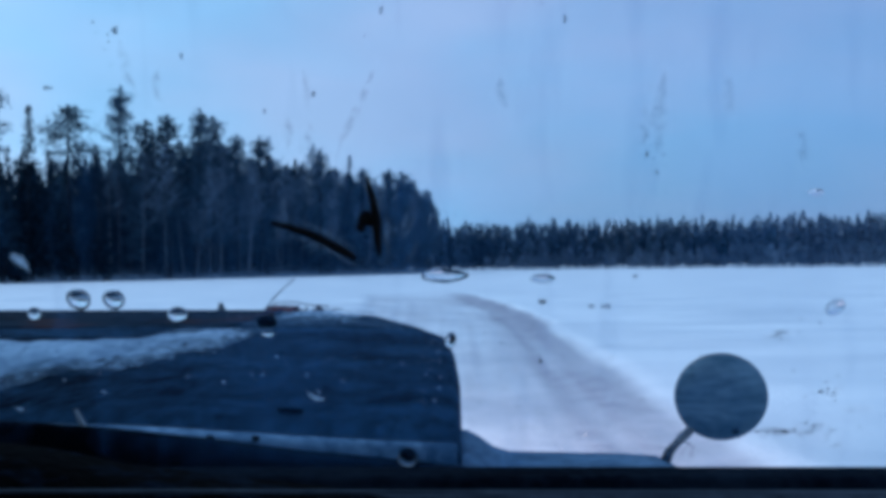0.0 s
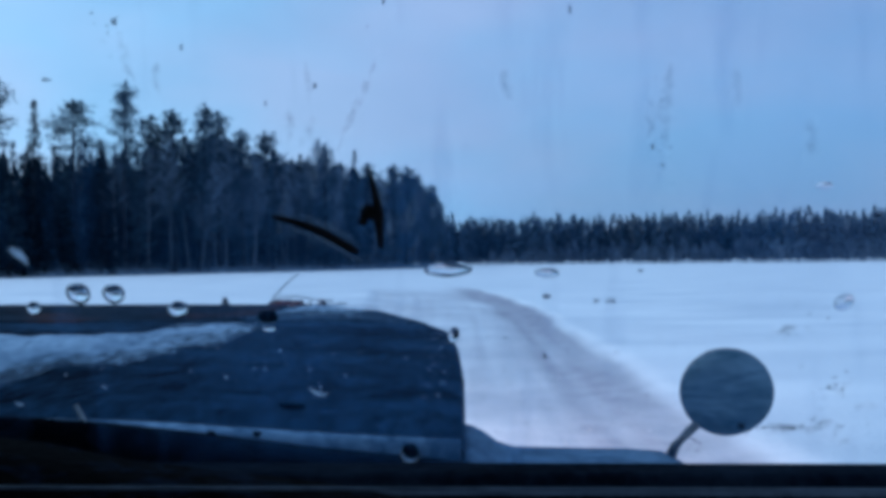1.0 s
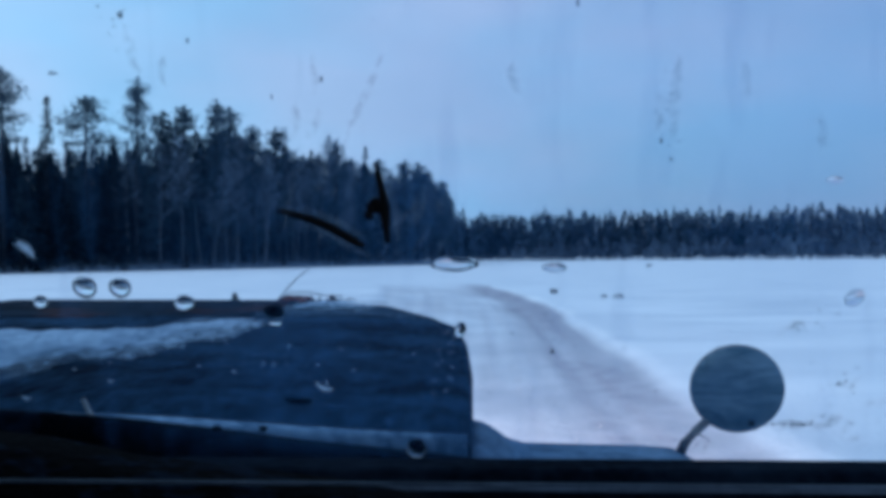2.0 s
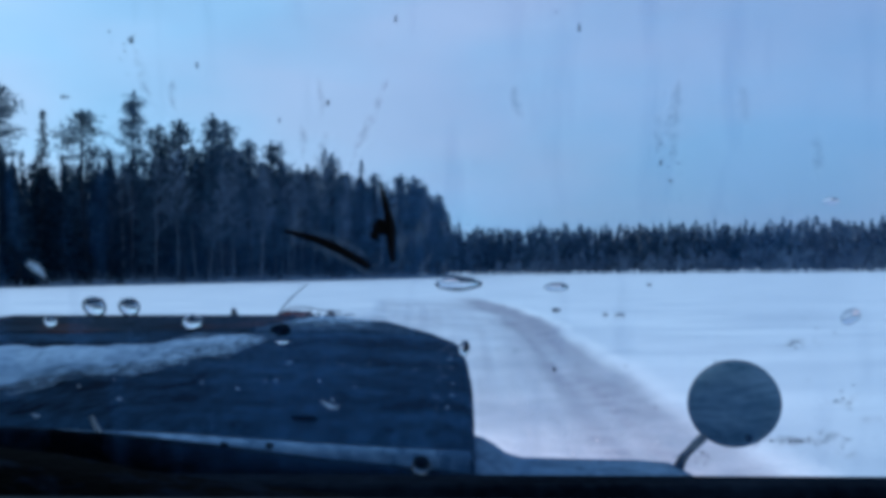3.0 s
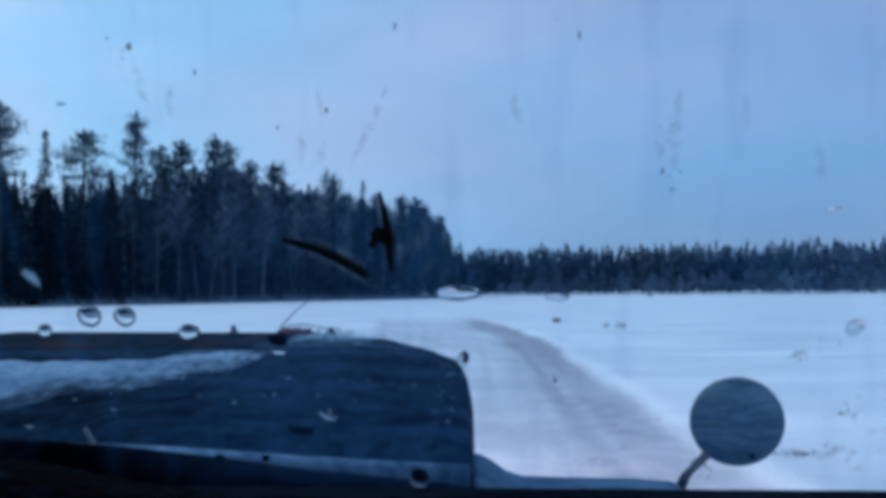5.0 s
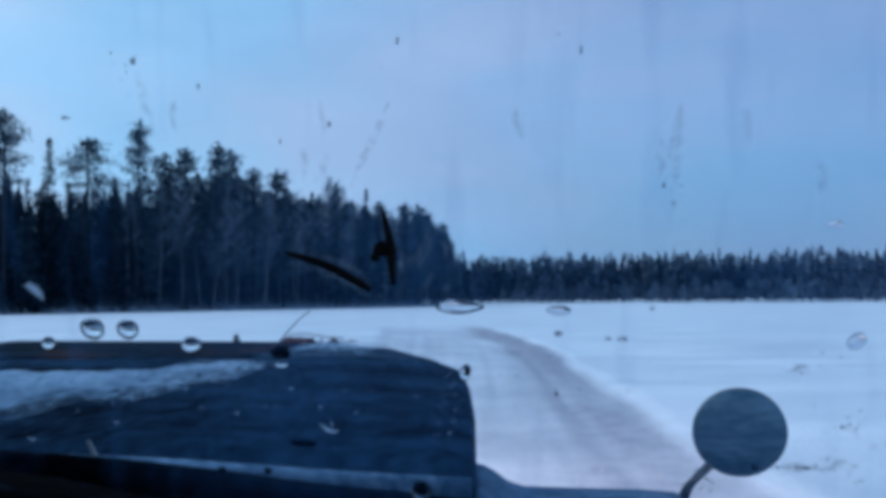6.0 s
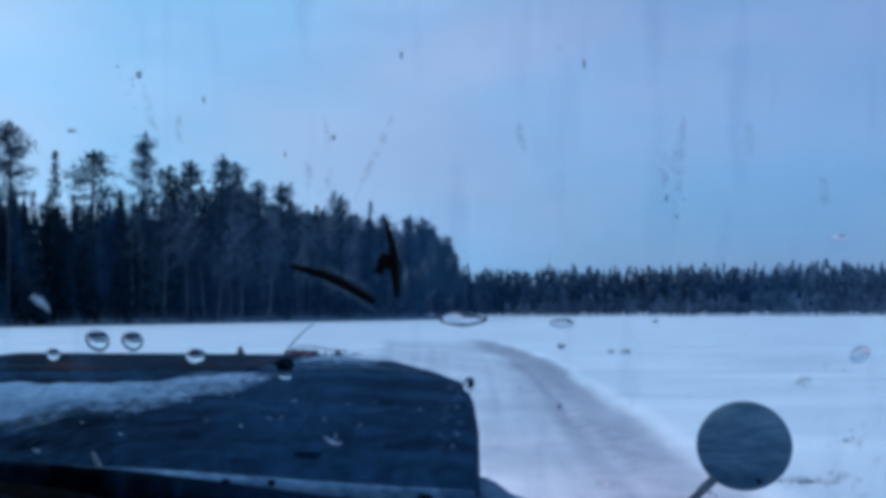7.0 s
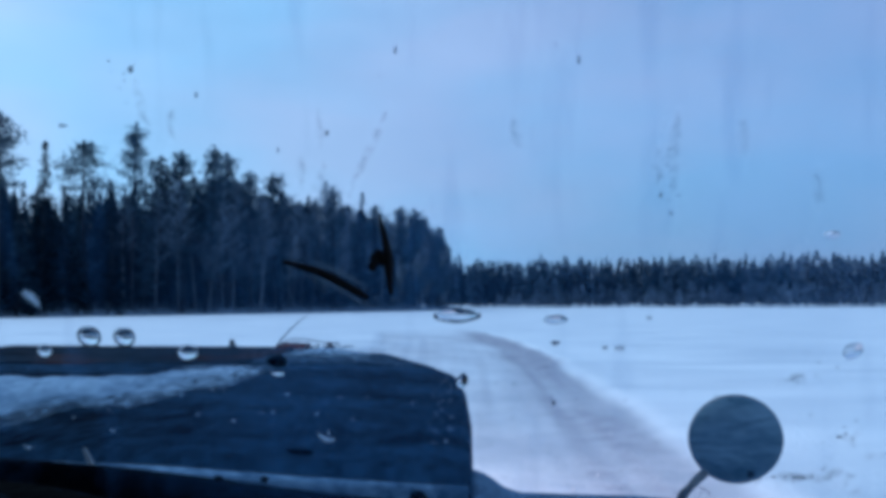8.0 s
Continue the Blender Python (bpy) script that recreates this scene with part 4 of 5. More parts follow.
for k in range(26):
    u, v, long = (rng.uniform(-150, -10), rng.uniform(-5, 110), rng.uniform(25, 70)) if k < 17 else (rng.uniform(-330, -200), rng.uniform(20, 110), rng.uniform(15, 40))
    tilt = rng.uniform(0.15, 0.55)
    path = [(u + tilt * long * f + 3 * math.sin(f * 5 + k), v + long * f) for f in (0, 0.25, 0.5, 0.75, 1.0)]
    tagged(new("scratch", ribbon("scratch", path, [2.2, 3.2, 3.8, 3.2, 2.2], SCRATCH, 0.0003)), "pale fine scratch on the windscreen", "scratch", "scratches on the windscreen")

for path in ([(-318, 60), (-290, 54), (-262, 45), (-235, 32), (-210, 17), (-192, 6), (-176, 0), (-168, 8)], [(-300, 84), (-270, 76), (-240, 64), (-212, 50), (-190, 36), (-174, 22)], [(-128, 110), (-126, 84), (-125, 56), (-123, 30), (-128, 8)]):
    streak_me = ribbon("pale_streak", path, [2.5] + [5.0] * (len(path) - 2) + [2.5], PALE_RIM, 0.0003)
    tagged(new("pale_streak", streak_me), "pale streak along a twig on the windscreen", "ice", "ice on the windscreen")

CRUMB = SCRATCH.copy()
CRUMB.name = "white_ice"
for node in CRUMB.node_tree.nodes:
    if node.type == "MATH":
        node.inputs[1].default_value = 0.9
for path, widths in (([(-279, -224), (-273, -235), (-262, -243), (-250, -245), (-238, -239)], [2, 5, 7, 6, 2]), ([(-258, -240), (-256, -230), (-259, -220)], [4, 3, 1]), ([(-664, -225), (-653, -230), (-642, -231)], [1, 4, 1]), ([(-828, -254), (-812, -264), (-796, -262)], [2, 6, 1]), ([(-812, 20), (-800, 20), (-788, 13), (-778, 2), (-770, -12)], [3, 12, 13, 10, 1])):
    tagged(new("ice_crumb", ribbon("ice_crumb", path, widths, CRUMB, 0.0006)), "small white sliver of ice on the windscreen", "ice", "ice on the windscreen")

stem = [(-328, 78), (-305, 72), (-270, 62), (-240, 49), (-215, 35), (-195, 24), (-180, 14)]
bm = tube([on_glass(u * K, v * K, -0.0064) for u, v in stem], [3 * K, 5.5 * K, 7 * K, 7.5 * K, 7.5 * K, 7 * K, 5 * K], 8)
me = bpy.data.meshes.new("twig")
bm.to_mesh(me), bm.free()
me.materials.append(TWIG)
tagged(new("twig", me), "curved black dead twig frozen to the windscreen", "twig", "twigs on the windscreen")
bm = tube([on_glass(u * K, v * K, -0.0064) for u, v in [(-158, 160), (-153, 138), (-146, 108), (-142, 80), (-141, 50), (-138, 22)]], [2 * K, 5 * K, 7 * K, 10 * K, 7 * K, 4 * K], 8)
for v, r in (((-163, 84), 12), ((-170, 70), 9), ((-152, 82), 12), ((-160, 92), 8)):
    bmesh.ops.create_icosphere(bm, subdivisions=2, radius=r * K, matrix=Matrix.Translation(on_glass(v[0] * K, v[1] * K, -0.0064)) @ Matrix.Diagonal((1, 0.4, 1, 1)))
me = bpy.data.meshes.new("twig")
bm.to_mesh(me), bm.free()
me.materials.append(TWIG)
tagged(new("twig", me), "upright black twig with a bud frozen to the windscreen", "twig", "twigs on the windscreen")


# ---- trees ----
def sprays(places, ways, sizes, droop, seed):
    """Needle sprays: at each place three narrow, ragged blades that fan out along its way."""
    r = np.random.RandomState(seed)
    verts, faces = [], []
    for p, w, s in zip(places, ways, sizes):
        p, w = np.array(p), np.array(w) / (np.linalg.norm(w) + 1e-9)
        for _ in range(3):
            d = w + r.normal(0, 0.45, 3)
            d[2] -= droop
            d /= np.linalg.norm(d)
            side = np.cross(d, r.normal(0, 1, 3))
            side /= np.linalg.norm(side) + 1e-9
            n = len(verts)
            verts += [p - d * s * 0.3, p + side * s * r.uniform(0.2, 0.4) + d * s * 0.15, p + d * s * r.uniform(0.6, 1.0), p - side * s * r.uniform(0.2, 0.4) + d * s * 0.2]
            faces += [(n, n + 1, n + 2), (n, n + 2, n + 3)]
    return verts, faces


def stem_mesh(points, radii, mat, sides=6):
    bm = tube(points, radii, sides)
    me = bpy.data.meshes.new("trunk")
    bm.to_mesh(me), bm.free()
    me.materials.append(mat)
    return me


def limbs_into(bm, start, end, r0, r1, sag=0.0):
    mid = (Vector(start) + Vector(end)) / 2 + Vector((0, 0, sag))
    t = tube([start, mid, end], [r0, (r0 + r1) / 2, r1], 4)
    tmp = bpy.data.meshes.new("tmp")
    t.to_mesh(tmp), t.free()
    bm.from_mesh(tmp)
    bpy.data.meshes.remove(tmp)


def assemble(name, trunk, crown, label, category="tree"):
    tree = tagged(new(name), label, category, "trees of the forest edge")
    for part_name, me in (("trunk", trunk), ("crown", crown)):
        ob = new(part_name, me)
        ob.parent = tree
    return tree


def spruce(seed, low=0.12, slim=1.0):
    """A spruce 20 m high with drooping whorls."""
    r = np.random.RandomState(seed)
    h = 20.0
    lean = r.normal(0, 0.12, 2)
    axis = lambda z: np.array([lean[0] * (z / h) ** 2 * 2, lean[1] * (z / h) ** 2 * 2, z])
    trunk = stem_mesh([axis(z) for z in (-0.3, 4, 9, 14, 18, 20)], [0.24, 0.19, 0.14, 0.09, 0.04, 0.012], BARK)
    places, ways, sizes = [], [], []
    z = h * low
    while z < h - 0.2:
        t = (h - z) / (h * (1 - low))
        reach = slim * (0.06 + 3.2 * t ** 0.9) * r.uniform(0.8, 1.15)
        for k in range(int(6 + 4 * t)):
            a = r.uniform(0, 2 * math.pi)
            out = np.array([math.cos(a), math.sin(a), -0.28 - 0.25 * t])
            length = reach * r.uniform(0.5, 1.12)
            steps = max(2, int(length / 0.55))
            for i in range(steps):
                f = (i + 0.6) / steps
                places.append(axis(z) + out * length * f + r.normal(0, 0.08, 3))
                ways.append(out)
                sizes.append(r.uniform(0.40, 0.72) * (0.38 + 0.72 * t))
        z += r.uniform(0.40, 0.65) * (0.45 + 0.6 * t)
    places.append(axis(h - 0.25)), ways.append((0, 0, 1)), sizes.append(0.32)
    return assemble("spruce", trunk, mesh_of("crown", *sprays(places, ways, sizes, 0.25, seed), SPRUCE_MAT, False), "dark green spruce at the edge of the snowy field")


def pine(seed, bare=0.55, spread=1.0, limbs=26, label="tall pine with a bare stem and bushy crown", lift=0.35, full=16, cone=0.0, small=1.0):
    """A pine 20 m high: upswept limbs that end in loose clumps of needles, longest low in the crown, rounded at the top."""
    r = np.random.RandomState(seed)
    h = 20.0
    bend = r.normal(0, 0.4, 2)
    axis = lambda z: np.array([bend[0] * math.sin(z / h * 2.4), bend[1] * math.sin(z / h * 2.4), z])
    bm = tube([axis(z) for z in (-0.3, 4, 9, 14, 17.5, 19.6)], [0.20, 0.17, 0.14, 0.10, 0.06, 0.015], 6)
    places, ways, sizes = [], [], []
    for k in range(limbs):
        f = (k + r.uniform(0, 1)) / limbs
        z = h * (bare + (0.95 - bare) * f)
        a = r.uniform(0, 2 * math.pi)
        length = spread * 2.3 * max(0.1, (1 - f ** 1.6) * (1 - cone) + (1 - f) * cone) ** 0.8 * min(1.0, 0.65 + 2.0 * f) * r.uniform(0.5, 1.15)
        rise_by = length * (lift * (0.3 + 1.2 * f) + r.uniform(-0.15, 0.15))
        tip = axis(z) + np.array([math.cos(a) * length, math.sin(a) * length, rise_by])
        limbs_into(bm, axis(z), tip, 0.045, 0.012, -0.10 * length)
        for g in (0.45, 0.75, 1.0):
            clump = axis(z) + (tip - axis(z)) * g + r.normal(0, 0.16, 3)
            size = r.uniform(0.30, 0.55) * (0.75 + 0.35 * spread)
            for j in range(int(full * (0.6 + 0.5 * g))):
                places.append(clump + np.clip(r.normal(0, 1, 3), -1.5, 1.5) * (size, size, size * 0.62))
                ways.append((math.cos(a) * 0.6, math.sin(a) * 0.6, 0.9)), sizes.append(r.uniform(0.16, 0.34) * small)
    for k in range(26):
        down = r.uniform(0.0, 1.5)
        places.append(axis(h - down) + r.normal(0, 0.06 + 0.22 * down, 3) * (1, 1, 0.4)), ways.append((0, 0, 1)), sizes.append(0.28)
    for k in range(11):
        z, a = h * r.uniform(0.2, max(0.3, bare)), r.uniform(0, 2 * math.pi)
        limbs_into(bm, axis(z), axis(z) + np.array([math.cos(a), math.sin(a), -0.1]) * r.uniform(0.4, 1.3), 0.025, 0.008)
    me = bpy.data.meshes.new("trunk")
    bm.to_mesh(me), bm.free()
    me.materials.append(BARK)
    return assemble("pine", me, mesh_of("crown", *sprays(places, ways, sizes, -0.1, seed), PINE_MAT, False), label)


def birch(seed, bare=0.35):
    """A leafless birch 20 m high: pale stem, upswept limbs, haze of frosted twigs."""
    r = np.random.RandomState(seed)
    h = 20.0
    bend = r.normal(0, 0.9, 2)
    axis = lambda z: np.array([bend[0] * (max(0.0, z) / h) ** 1.6, bend[1] * (max(0.0, z) / h) ** 1.6, z])
    trunk = stem_mesh([axis(z) for z in (-0.3, 3, 7, 12, 16, 20)], [0.075, 0.066, 0.052, 0.036, 0.018, 0.004], BIRCH_BARK)
    verts, faces = [], []

    def sliver(a, b, w):
        a, b = np.array(a), np.array(b)
        side = np.cross(b - a, r.normal(0, 1, 3))
        side = side / (np.linalg.norm(side) + 1e-9) * w
        up = np.cross(side, b - a)
        up = up / (np.linalg.norm(up) + 1e-9) * w
        n = len(verts)
        verts.extend([a + side, a - side, a + up, b])
        faces.extend([(n, n + 1, n + 3), (n + 1, n + 2, n + 3), (n + 2, n, n + 3)])

    for k in range(46):
        z = h * (bare + (0.97 - bare) * (k + r.uniform(0, 1)) / 46)
        a, t = r.uniform(0, 2 * math.pi), (h - z) / h
        length = (0.6 + 3.6 * t) * r.uniform(0.6, 1.1)
        tip = axis(z) + np.array([math.cos(a) * 0.85, math.sin(a) * 0.85, 0.8]) * length
        sliver(axis(z), tip, 0.022)
        for j in range(34):
            g = r.uniform(0.25, 1.0)
            p = axis(z) + (tip - axis(z)) * g
            q = p + np.array([math.cos(a) * 0.4, math.sin(a) * 0.4, 0.5]) * r.uniform(0.3, 1.0) + r.normal(0, 0.35, 3)
            sliver(p, q, 0.015)
    return assemble("birch", trunk, mesh_of("crown", verts, faces, TWIG_HAZE, False), "slender leafless birch with frosted twigs")


# The forest edge runs from near on the one side away to a far corner. Height of its tops over the field, along it.
EDGE_A, EDGE_B = Vector((-60.0, 118.0)), Vector((-6.0, 236.0))
ALONG = (EDGE_B - EDGE_A).normalized()
INTO = Vector((-ALONG.y, ALONG.x))          # into the forest


def edge_for(bearing, depth=0.0):
    """The place on the line 'depth' behind the forest edge that lies at this bearing (x / y) from the truck."""
    p = EDGE_A + INTO * depth
    s = (bearing * p.y - p.x) / (ALONG.x - bearing * ALONG.y)
    return p + ALONG * s


def top_for(bearing):
    """The slope of the line of tree tops at a bearing."""
    return float(np.interp(bearing * SLOPE, [-1300, -840, -800, -730, -640, -560, -510, -467, -430, -390, -345, -300, -245, -205, -165, -118, -90, -70, -50, -36, -27, -20],
                           [430, 300, 262, 262, 280, 250, 256, 266, 250, 222, 218, 210, 194, 182, 166, 160, 152, 142, 123, 103, 84, 62])) / SLOPE


DENSE = "dense dark pine branched nearly to the ground"
protos = {"spruce": [spruce(11), spruce(12, 0.08, 0.85), spruce(13, 0.2, 1.1), spruce(14, 0.05, 0.75)], "pine": [pine(21, 0.60, 1.0, 26, full=30, small=0.75), pine(22, 0.66, 1.2, 22, full=30, small=0.75), pine(23, 0.52, 0.9, 30, full=26, small=0.75)], "birch": [birch(31), birch(32, 0.45)], "fir": [pine(41, 0.22, 1.0, 52, DENSE, 0.5, 15, 0.8), pine(42, 0.34, 1.15, 46, DENSE, 0.45, 16, 0.6), pine(43, 0.18, 0.9, 56, DENSE, 0.6, 14, 1.0)]}
planted = {kind: 0 for kind in protos}
rng = random.Random(3)


def plant(kind, x, y, height):
    proto, first = protos[kind][planted[kind] % len(protos[kind])], planted[kind] < len(protos[kind])
    planted[kind] += 1
    wide = height / 20 * rng.uniform(1.05, 1.45)
    m = Matrix.Translation((x, y, 0.06 + float(rise(x, y)))) @ Matrix.Rotation(rng.gauss(0, 0.045 if kind == "birch" else 0.015), 4, "Y") @ Matrix.Rotation(rng.uniform(0, 6.28), 4, "Z") @ Matrix.Diagonal((wide, wide, height / 20, 1))
    if first:
        proto.matrix_basis = m
    else:
        copy_thing(proto, m @ Matrix.Diagonal((1 / proto.scale.x, 1 / proto.scale.y, 1 / proto.scale.z, 1)))


# leading trees: bearing, slope of the top, kind
LEADERS = [(-846, 330, "pine"), (-808, 205, "spruce"), (-770, 276, "spruce"), (-728, 196, "spruce"), (-683, 277, "pine"), (-640, 207, "spruce"), (-604, 307, "pine"), (-552, 250, "fir"), (-510, 259, "fir"), (-470, 272, "fir"), (-435, 256, "fir"), (-390, 224, "fir"),
           (-345, 222, "fir"), (-316, 218, "birch"), (-280, 204, "birch"), (-245, 196, "fir"), (-203, 187, "spruce"), (-165, 164, "fir"), (-120, 164, "fir"), (-100, 158, "fir"), (-76, 145, "fir"), (-58, 128, "fir"), (-46, 112, "birch"), (-40, 96, "fir")]
for b, top, kind in LEADERS:
    p = edge_for(b / SLOPE, rng.uniform(-1.5, 1.5))
    plant(kind, p.x, p.y, (1.7 + top / SLOPE * p.y - float(rise(p.x, p.y))) * (1.01 if kind == "fir" else 1.02))

for b in (-617, -561, -519, -466, -372, -300):      # slim birches before the edge
    p = edge_for(b / SLOPE, rng.uniform(-3.5, -2.0))
    plant("birch", p.x, p.y, (1.7 + top_for(b / SLOPE) * p.y) * rng.uniform(0.7, 0.95))
for _ in range(64):
    b = rng.uniform(-190, -42) if _ < 34 else rng.uniform(-110, -42)
    p = edge_for(b / SLOPE, rng.uniform(0.0, 14.0))
    plant(rng.choices(("fir", "birch", "spruce"), (0.45, 0.45, 0.1))[0], p.x, p.y, max(5.0, (1.7 + top_for(b / SLOPE) * p.y) * rng.uniform(0.6, 0.98)))
for _ in range(16):
    b = rng.uniform(-500, -120)
    p = edge_for(b / SLOPE, rng.uniform(-2.5, 3.0))
    plant("birch", p.x, p.y, (1.7 + top_for(b / SLOPE) * p.y) * rng.uniform(0.6, 0.98))
for _ in range(30):      # dark young spruces that fill the near end of the edge
    b = rng.uniform(-880, -610)
    p = edge_for(b / SLOPE, rng.uniform(1.0, 12.0))
    plant("spruce", p.x, p.y, (1.7 + top_for(b / SLOPE) * p.y) * rng.uniform(0.55, 0.72))
for row_number, depth in enumerate((0.5, 4.0, 8.5)):
    s = -52.0
    while s < 128:
        s += rng.uniform(2.4, 4.4)
        p = EDGE_A + ALONG * s + INTO * (depth + rng.uniform(-1.6, 1.6))
        bearing = p.x / p.y
        if bearing * SLOPE > -44 or bearing < -0.95 or p.y < 20:
            continue
        full = 1.7 + top_for(bearing) * p.y - float(rise(p.x, p.y))
        left_part = bearing * SLOPE < -560
        if row_number == 0:
            height = full * (rng.uniform(0.5, 0.74) if left_part else rng.uniform(0.45, 0.8))
        else:
            height = full * (rng.uniform(0.6, 0.78) if left_part else rng.uniform(0.80, 0.96))
        kind = rng.choices(("spruce", "pine", "birch", "fir"), ((0.8, 0.03, 0.02, 0.15) if left_part else (0.10, 0.03, 0.55, 0.32)) if row_number < 2 else (0.3, 0.05, 0.1, 0.55))[0]
        plant(kind, p.x, p.y, min(24, max(6, height)))


# ---- woods too many to count: behind the edge, and far off all round ----
def rough_tree(r, x, y, h, kind, detail, out_v, out_f):
    """A small conifer or bare crown out of loose blades, for woods far off."""
    base = np.array([x, y, float(rise(x, y))])
    wide = h * r.uniform(0.10, 0.15)
    for k in range(detail):
        f = (k + r.uniform(0, 1)) / detail
        z = h * (0.12 + 0.88 * f)
        reach = wide * ((1 - f) ** 0.75 if kind == 0 else math.sin(math.pi * min(1, 0.25 + 0.72 * f))) + 0.12
        a = r.uniform(0, 2 * math.pi)
        d = np.array([math.cos(a), math.sin(a), -0.25 if kind == 0 else 0.6])
        side = np.array([-math.sin(a), math.cos(a), 0.0])
        p = base + np.array([0, 0, z])
        n = len(out_v)
        w = reach * r.uniform(0.45, 0.8)
        out_v += [p + np.array([0, 0, 0.5 + 0.03 * h]), p + d * reach + side * w, p + d * reach * 1.1 - np.array([0, 0, 0.5]), p + d * reach - side * w]
        out_f += [(n, n + 1, n + 2), (n, n + 2, n + 3)]
    n = len(out_v)
    out_v += [base + np.array([0.14, 0, -0.2]), base + np.array([-0.07, 0.12, -0.2]), base + np.array([-0.07, -0.12, -0.2]), base + np.array([0, 0, h * 1.0])]
    out_f += [(n, n + 1, n + 3), (n + 1, n + 2, n + 3), (n + 2, n, n + 3)]


r = np.random.RandomState(5)
verts, faces = [], []
for depth in (17, 21, 26, 32, 38):
    for s in np.arange(-60, 122, 2.6):
        p = EDGE_A + ALONG * float(s + r.uniform(-1, 1)) + INTO * float(depth + r.uniform(-2, 2))
        bearing = p.x / p.y
        if bearing * SLOPE < -62 and p.y > 15:
            full = 1.7 + top_for(bearing) * p.y - float(rise(p.x, p.y))
            rough_tree(r, p.x, p.y, full * r.uniform(0.62, 0.74) if bearing * SLOPE < -560 else full * r.uniform(0.68, 0.84), 0, 46, verts, faces)
low_v, low_f = [], []
for depth in np.arange(3.5, 46, 3.0):
    for s in np.arange(-60, 122, 1.5):
        p = EDGE_A + ALONG * float(s + r.uniform(-0.7, 0.7)) + INTO * float(depth + r.uniform(-1.5, 1.5))
        if p.x / p.y * SLOPE < -58 and p.y > 15:
            rough_tree(r, p.x, p.y, r.uniform(2.5, 6.5), 1, 12, low_v, low_f)
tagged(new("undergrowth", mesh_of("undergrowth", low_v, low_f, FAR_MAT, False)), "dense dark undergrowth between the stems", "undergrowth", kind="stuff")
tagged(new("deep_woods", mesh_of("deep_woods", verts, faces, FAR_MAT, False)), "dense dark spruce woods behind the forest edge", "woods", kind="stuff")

verts, faces = [], []
for row_number, radius in enumerate((342, 350, 359, 370)):
    a = -3.5
    while a < 37:
        a += r.uniform(0.2, 0.46)
        d = radius + r.uniform(-4, 4) + 12 * math.sin(a * 0.9)
        ang = math.radians(a)
        x, y = math.sin(ang) * d, math.cos(ang) * d
        rough_tree(r, x, y, r.uniform(15.0, 18.6) * (1.08 if r.uniform() < 0.12 else 1) * (0.85 if row_number == 0 else 1), int(r.uniform() < 0.3), 60, verts, faces)
fringe_v, fringe_f = [], []
for a in np.arange(0.2, 37, 0.16):
    d, ang = 334 + r.uniform(-5, 5) + 12 * math.sin(a * 0.9), math.radians(a + r.uniform(-0.08, 0.08))
    rough_tree(r, math.sin(ang) * d, math.cos(ang) * d, r.uniform(3.0, 9.0) * min(1.0, 0.45 + a / 14), 1, 26, fringe_v, fringe_f)
tagged(new("far_thicket", mesh_of("far_thicket", fringe_v, fringe_f, THICKET, False)), "low thicket along the foot of the far woods, with haze in its pale colour", "thicket", kind="stuff")
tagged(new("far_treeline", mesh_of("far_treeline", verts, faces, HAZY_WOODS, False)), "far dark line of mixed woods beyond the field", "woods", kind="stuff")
verts, faces = [], []
for radius in (350, 362):
    for a in np.arange(38, 330, 0.6):
        ang, d = math.radians(a + r.uniform(-0.2, 0.2)), radius + r.uniform(-6, 6)
        rough_tree(r, math.sin(ang) * d, math.cos(ang) * d, r.uniform(13, 20), 0, 22, verts, faces)
tagged(new("woods_around", mesh_of("woods_around", verts, faces, FAR_MAT, False)), "dark woods closing the field all round", "woods", kind="stuff")


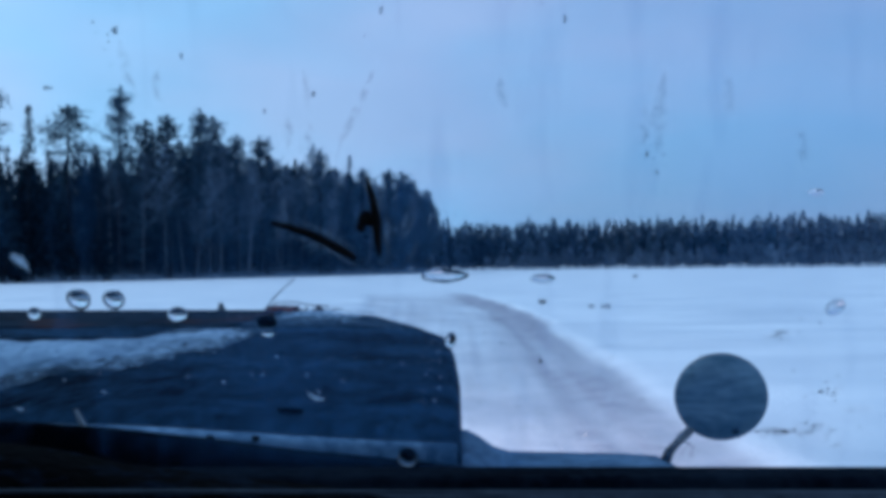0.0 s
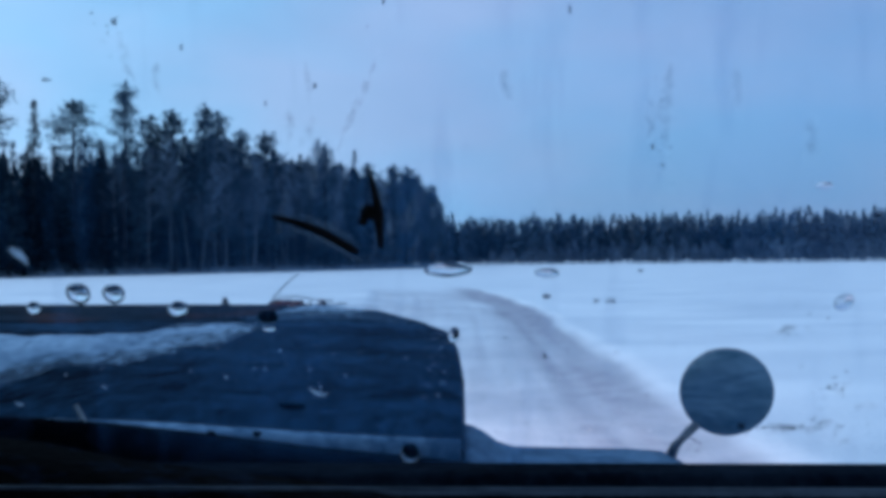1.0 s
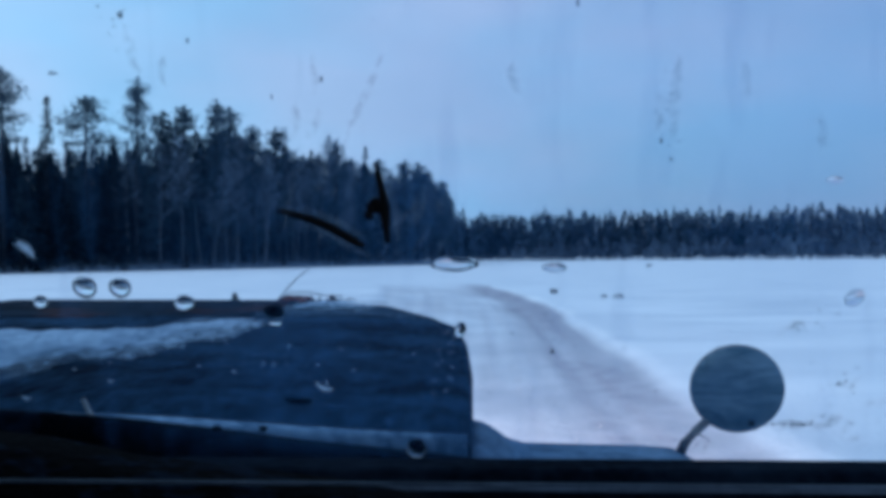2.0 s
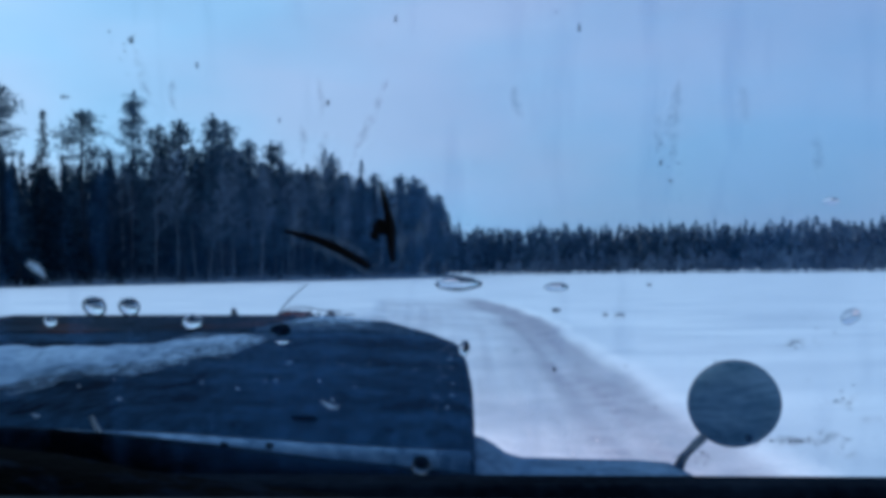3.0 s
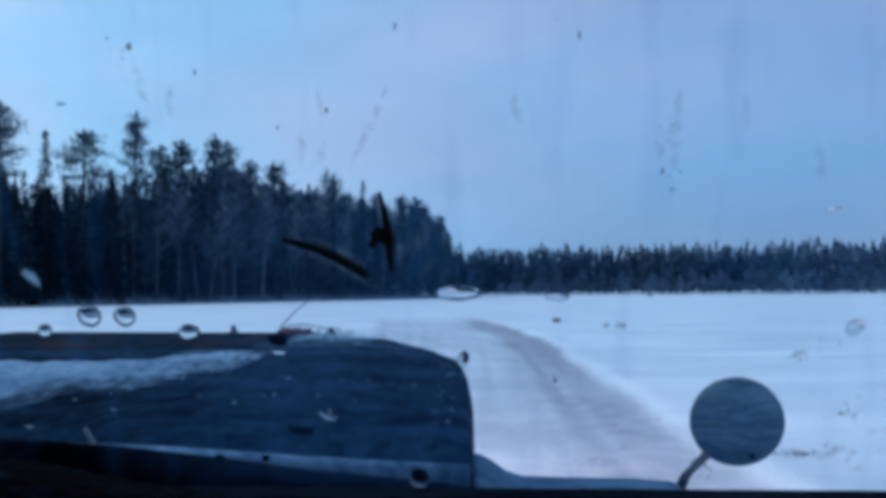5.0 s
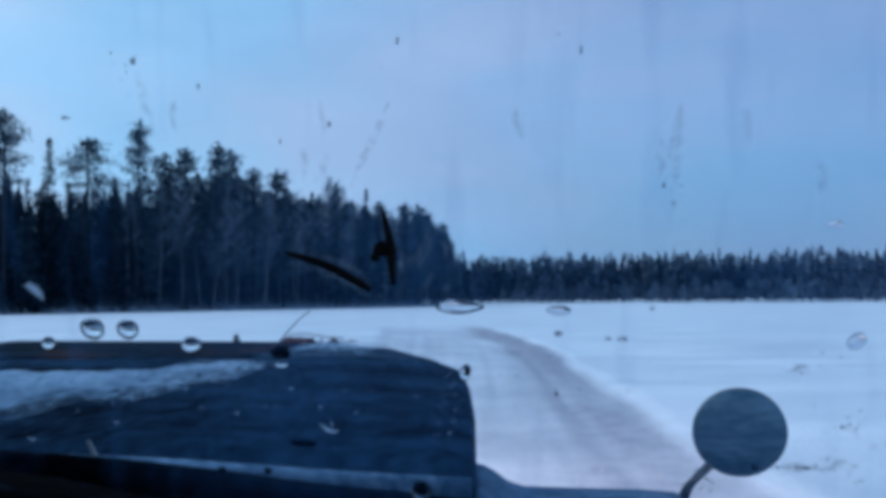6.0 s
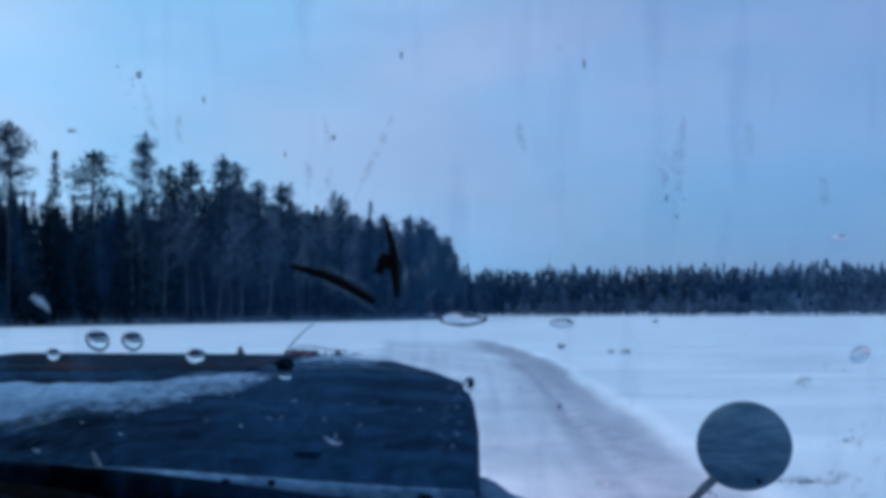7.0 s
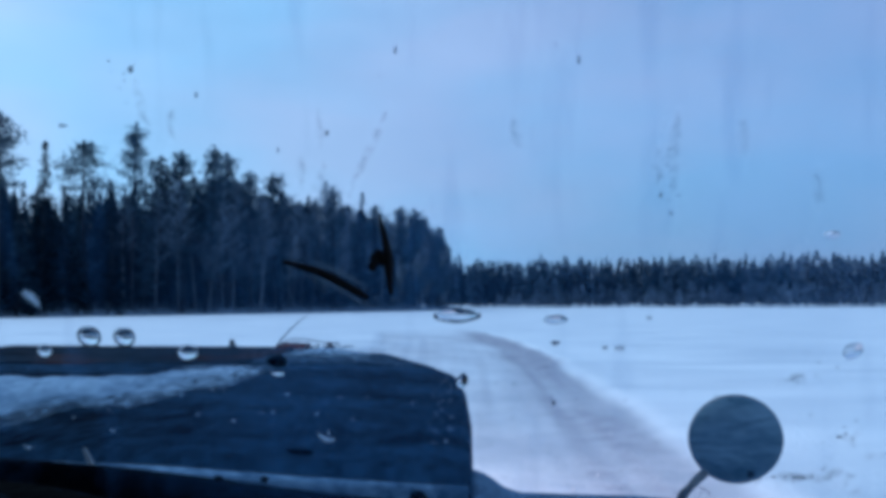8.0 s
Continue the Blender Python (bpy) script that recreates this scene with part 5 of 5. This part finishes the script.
# ---- undergrowth: frosted shrubs and snowy tufts at the foot of the woods; stalks in the field ----
def blades(places, height, width, lean, seed, per):
    r = np.random.RandomState(seed)
    verts, faces = [], []
    for x, y, z in places:
        for _ in range(per):
            a, h = r.uniform(0, 6.28), height * r.uniform(0.4, 1.1)
            b = np.array([x, y, z + float(rise(x, y))]) + np.array([r.normal(0, 0.25 * height), r.normal(0, 0.25 * height), 0])
            t = b + np.array([math.cos(a) * lean * h, math.sin(a) * lean * h, h])
            s = np.array([-math.sin(a), math.cos(a), 0]) * width
            n = len(verts)
            verts += [b + s, b - s, b + np.array([math.cos(a), math.sin(a), 0]) * width, t]
            faces += [(n, n + 1, n + 3), (n + 1, n + 2, n + 3), (n + 2, n, n + 3)]
    return verts, faces


spots = []
for s in np.arange(-52, 130, 0.8):
    p = EDGE_A + ALONG * float(s) + INTO * float(r.uniform(-3.5, 2.0))
    spots.append((p.x, p.y, 0.05))
tagged(new("shrubs", mesh_of("shrubs", *blades(spots, 2.6, 0.02, 0.35, 8, 16), TWIG_HAZE, False)), "bare frosted shrubs along the forest edge", "shrubs", kind="stuff")
tufts = [(x + r.uniform(-2, 2), y - r.uniform(0.5, 3), 0.05) for x, y, _ in spots + spots]
tagged(new("snowy_tufts", mesh_of("snowy_tufts", *blades(tufts, 1.1, 0.08, 0.5, 9, 14), FROSTY, False)), "snow-laden tufts at the foot of the trees", "tufts", kind="stuff")
stalk_spots = []
for _ in range(130):
    y = r.uniform(7, 60)
    x = r.uniform(3.4, 34) if r.uniform() < 0.85 else r.uniform(-20, -5)
    stalk_spots.append((x, y, 0.07))
tagged(new("dry_stalks", mesh_of("dry_stalks", *blades(stalk_spots, 0.11, 0.0045, 0.6, 10, 6), STALK, False)), "dry grass stalks poking out of the snow", "grass", kind="stuff")

# crumbs of snow thrown onto the track
verts, faces = [], []
for _ in range(140):
    y = r.uniform(5, 30)
    x, s = r.uniform(0.1, 2.9) + float(track_centre(y)) + 0.5, r.uniform(0.006, 0.022)
    n = len(verts)
    for dx, dy, dz in ((1, 0, 0), (0, 1, 0), (-1, 0, 0), (0, -1, 0), (0, 0, 1.1), (0, 0, -0.8)):
        verts.append((x + dx * s * r.uniform(0.7, 1.2), y + dy * s * r.uniform(0.7, 1.2), float(rise(x, y)) + dz * s))
    faces += [(n + i, n + (i + 1) % 4, n + 4) for i in range(4)] + [(n + (i + 1) % 4, n + i, n + 5) for i in range(4)]
tagged(new("snow_crumbs", mesh_of("snow_crumbs", verts, faces, OLD_SNOW, False)), "small crumbs of snow scattered on the track", "snow", kind="stuff")
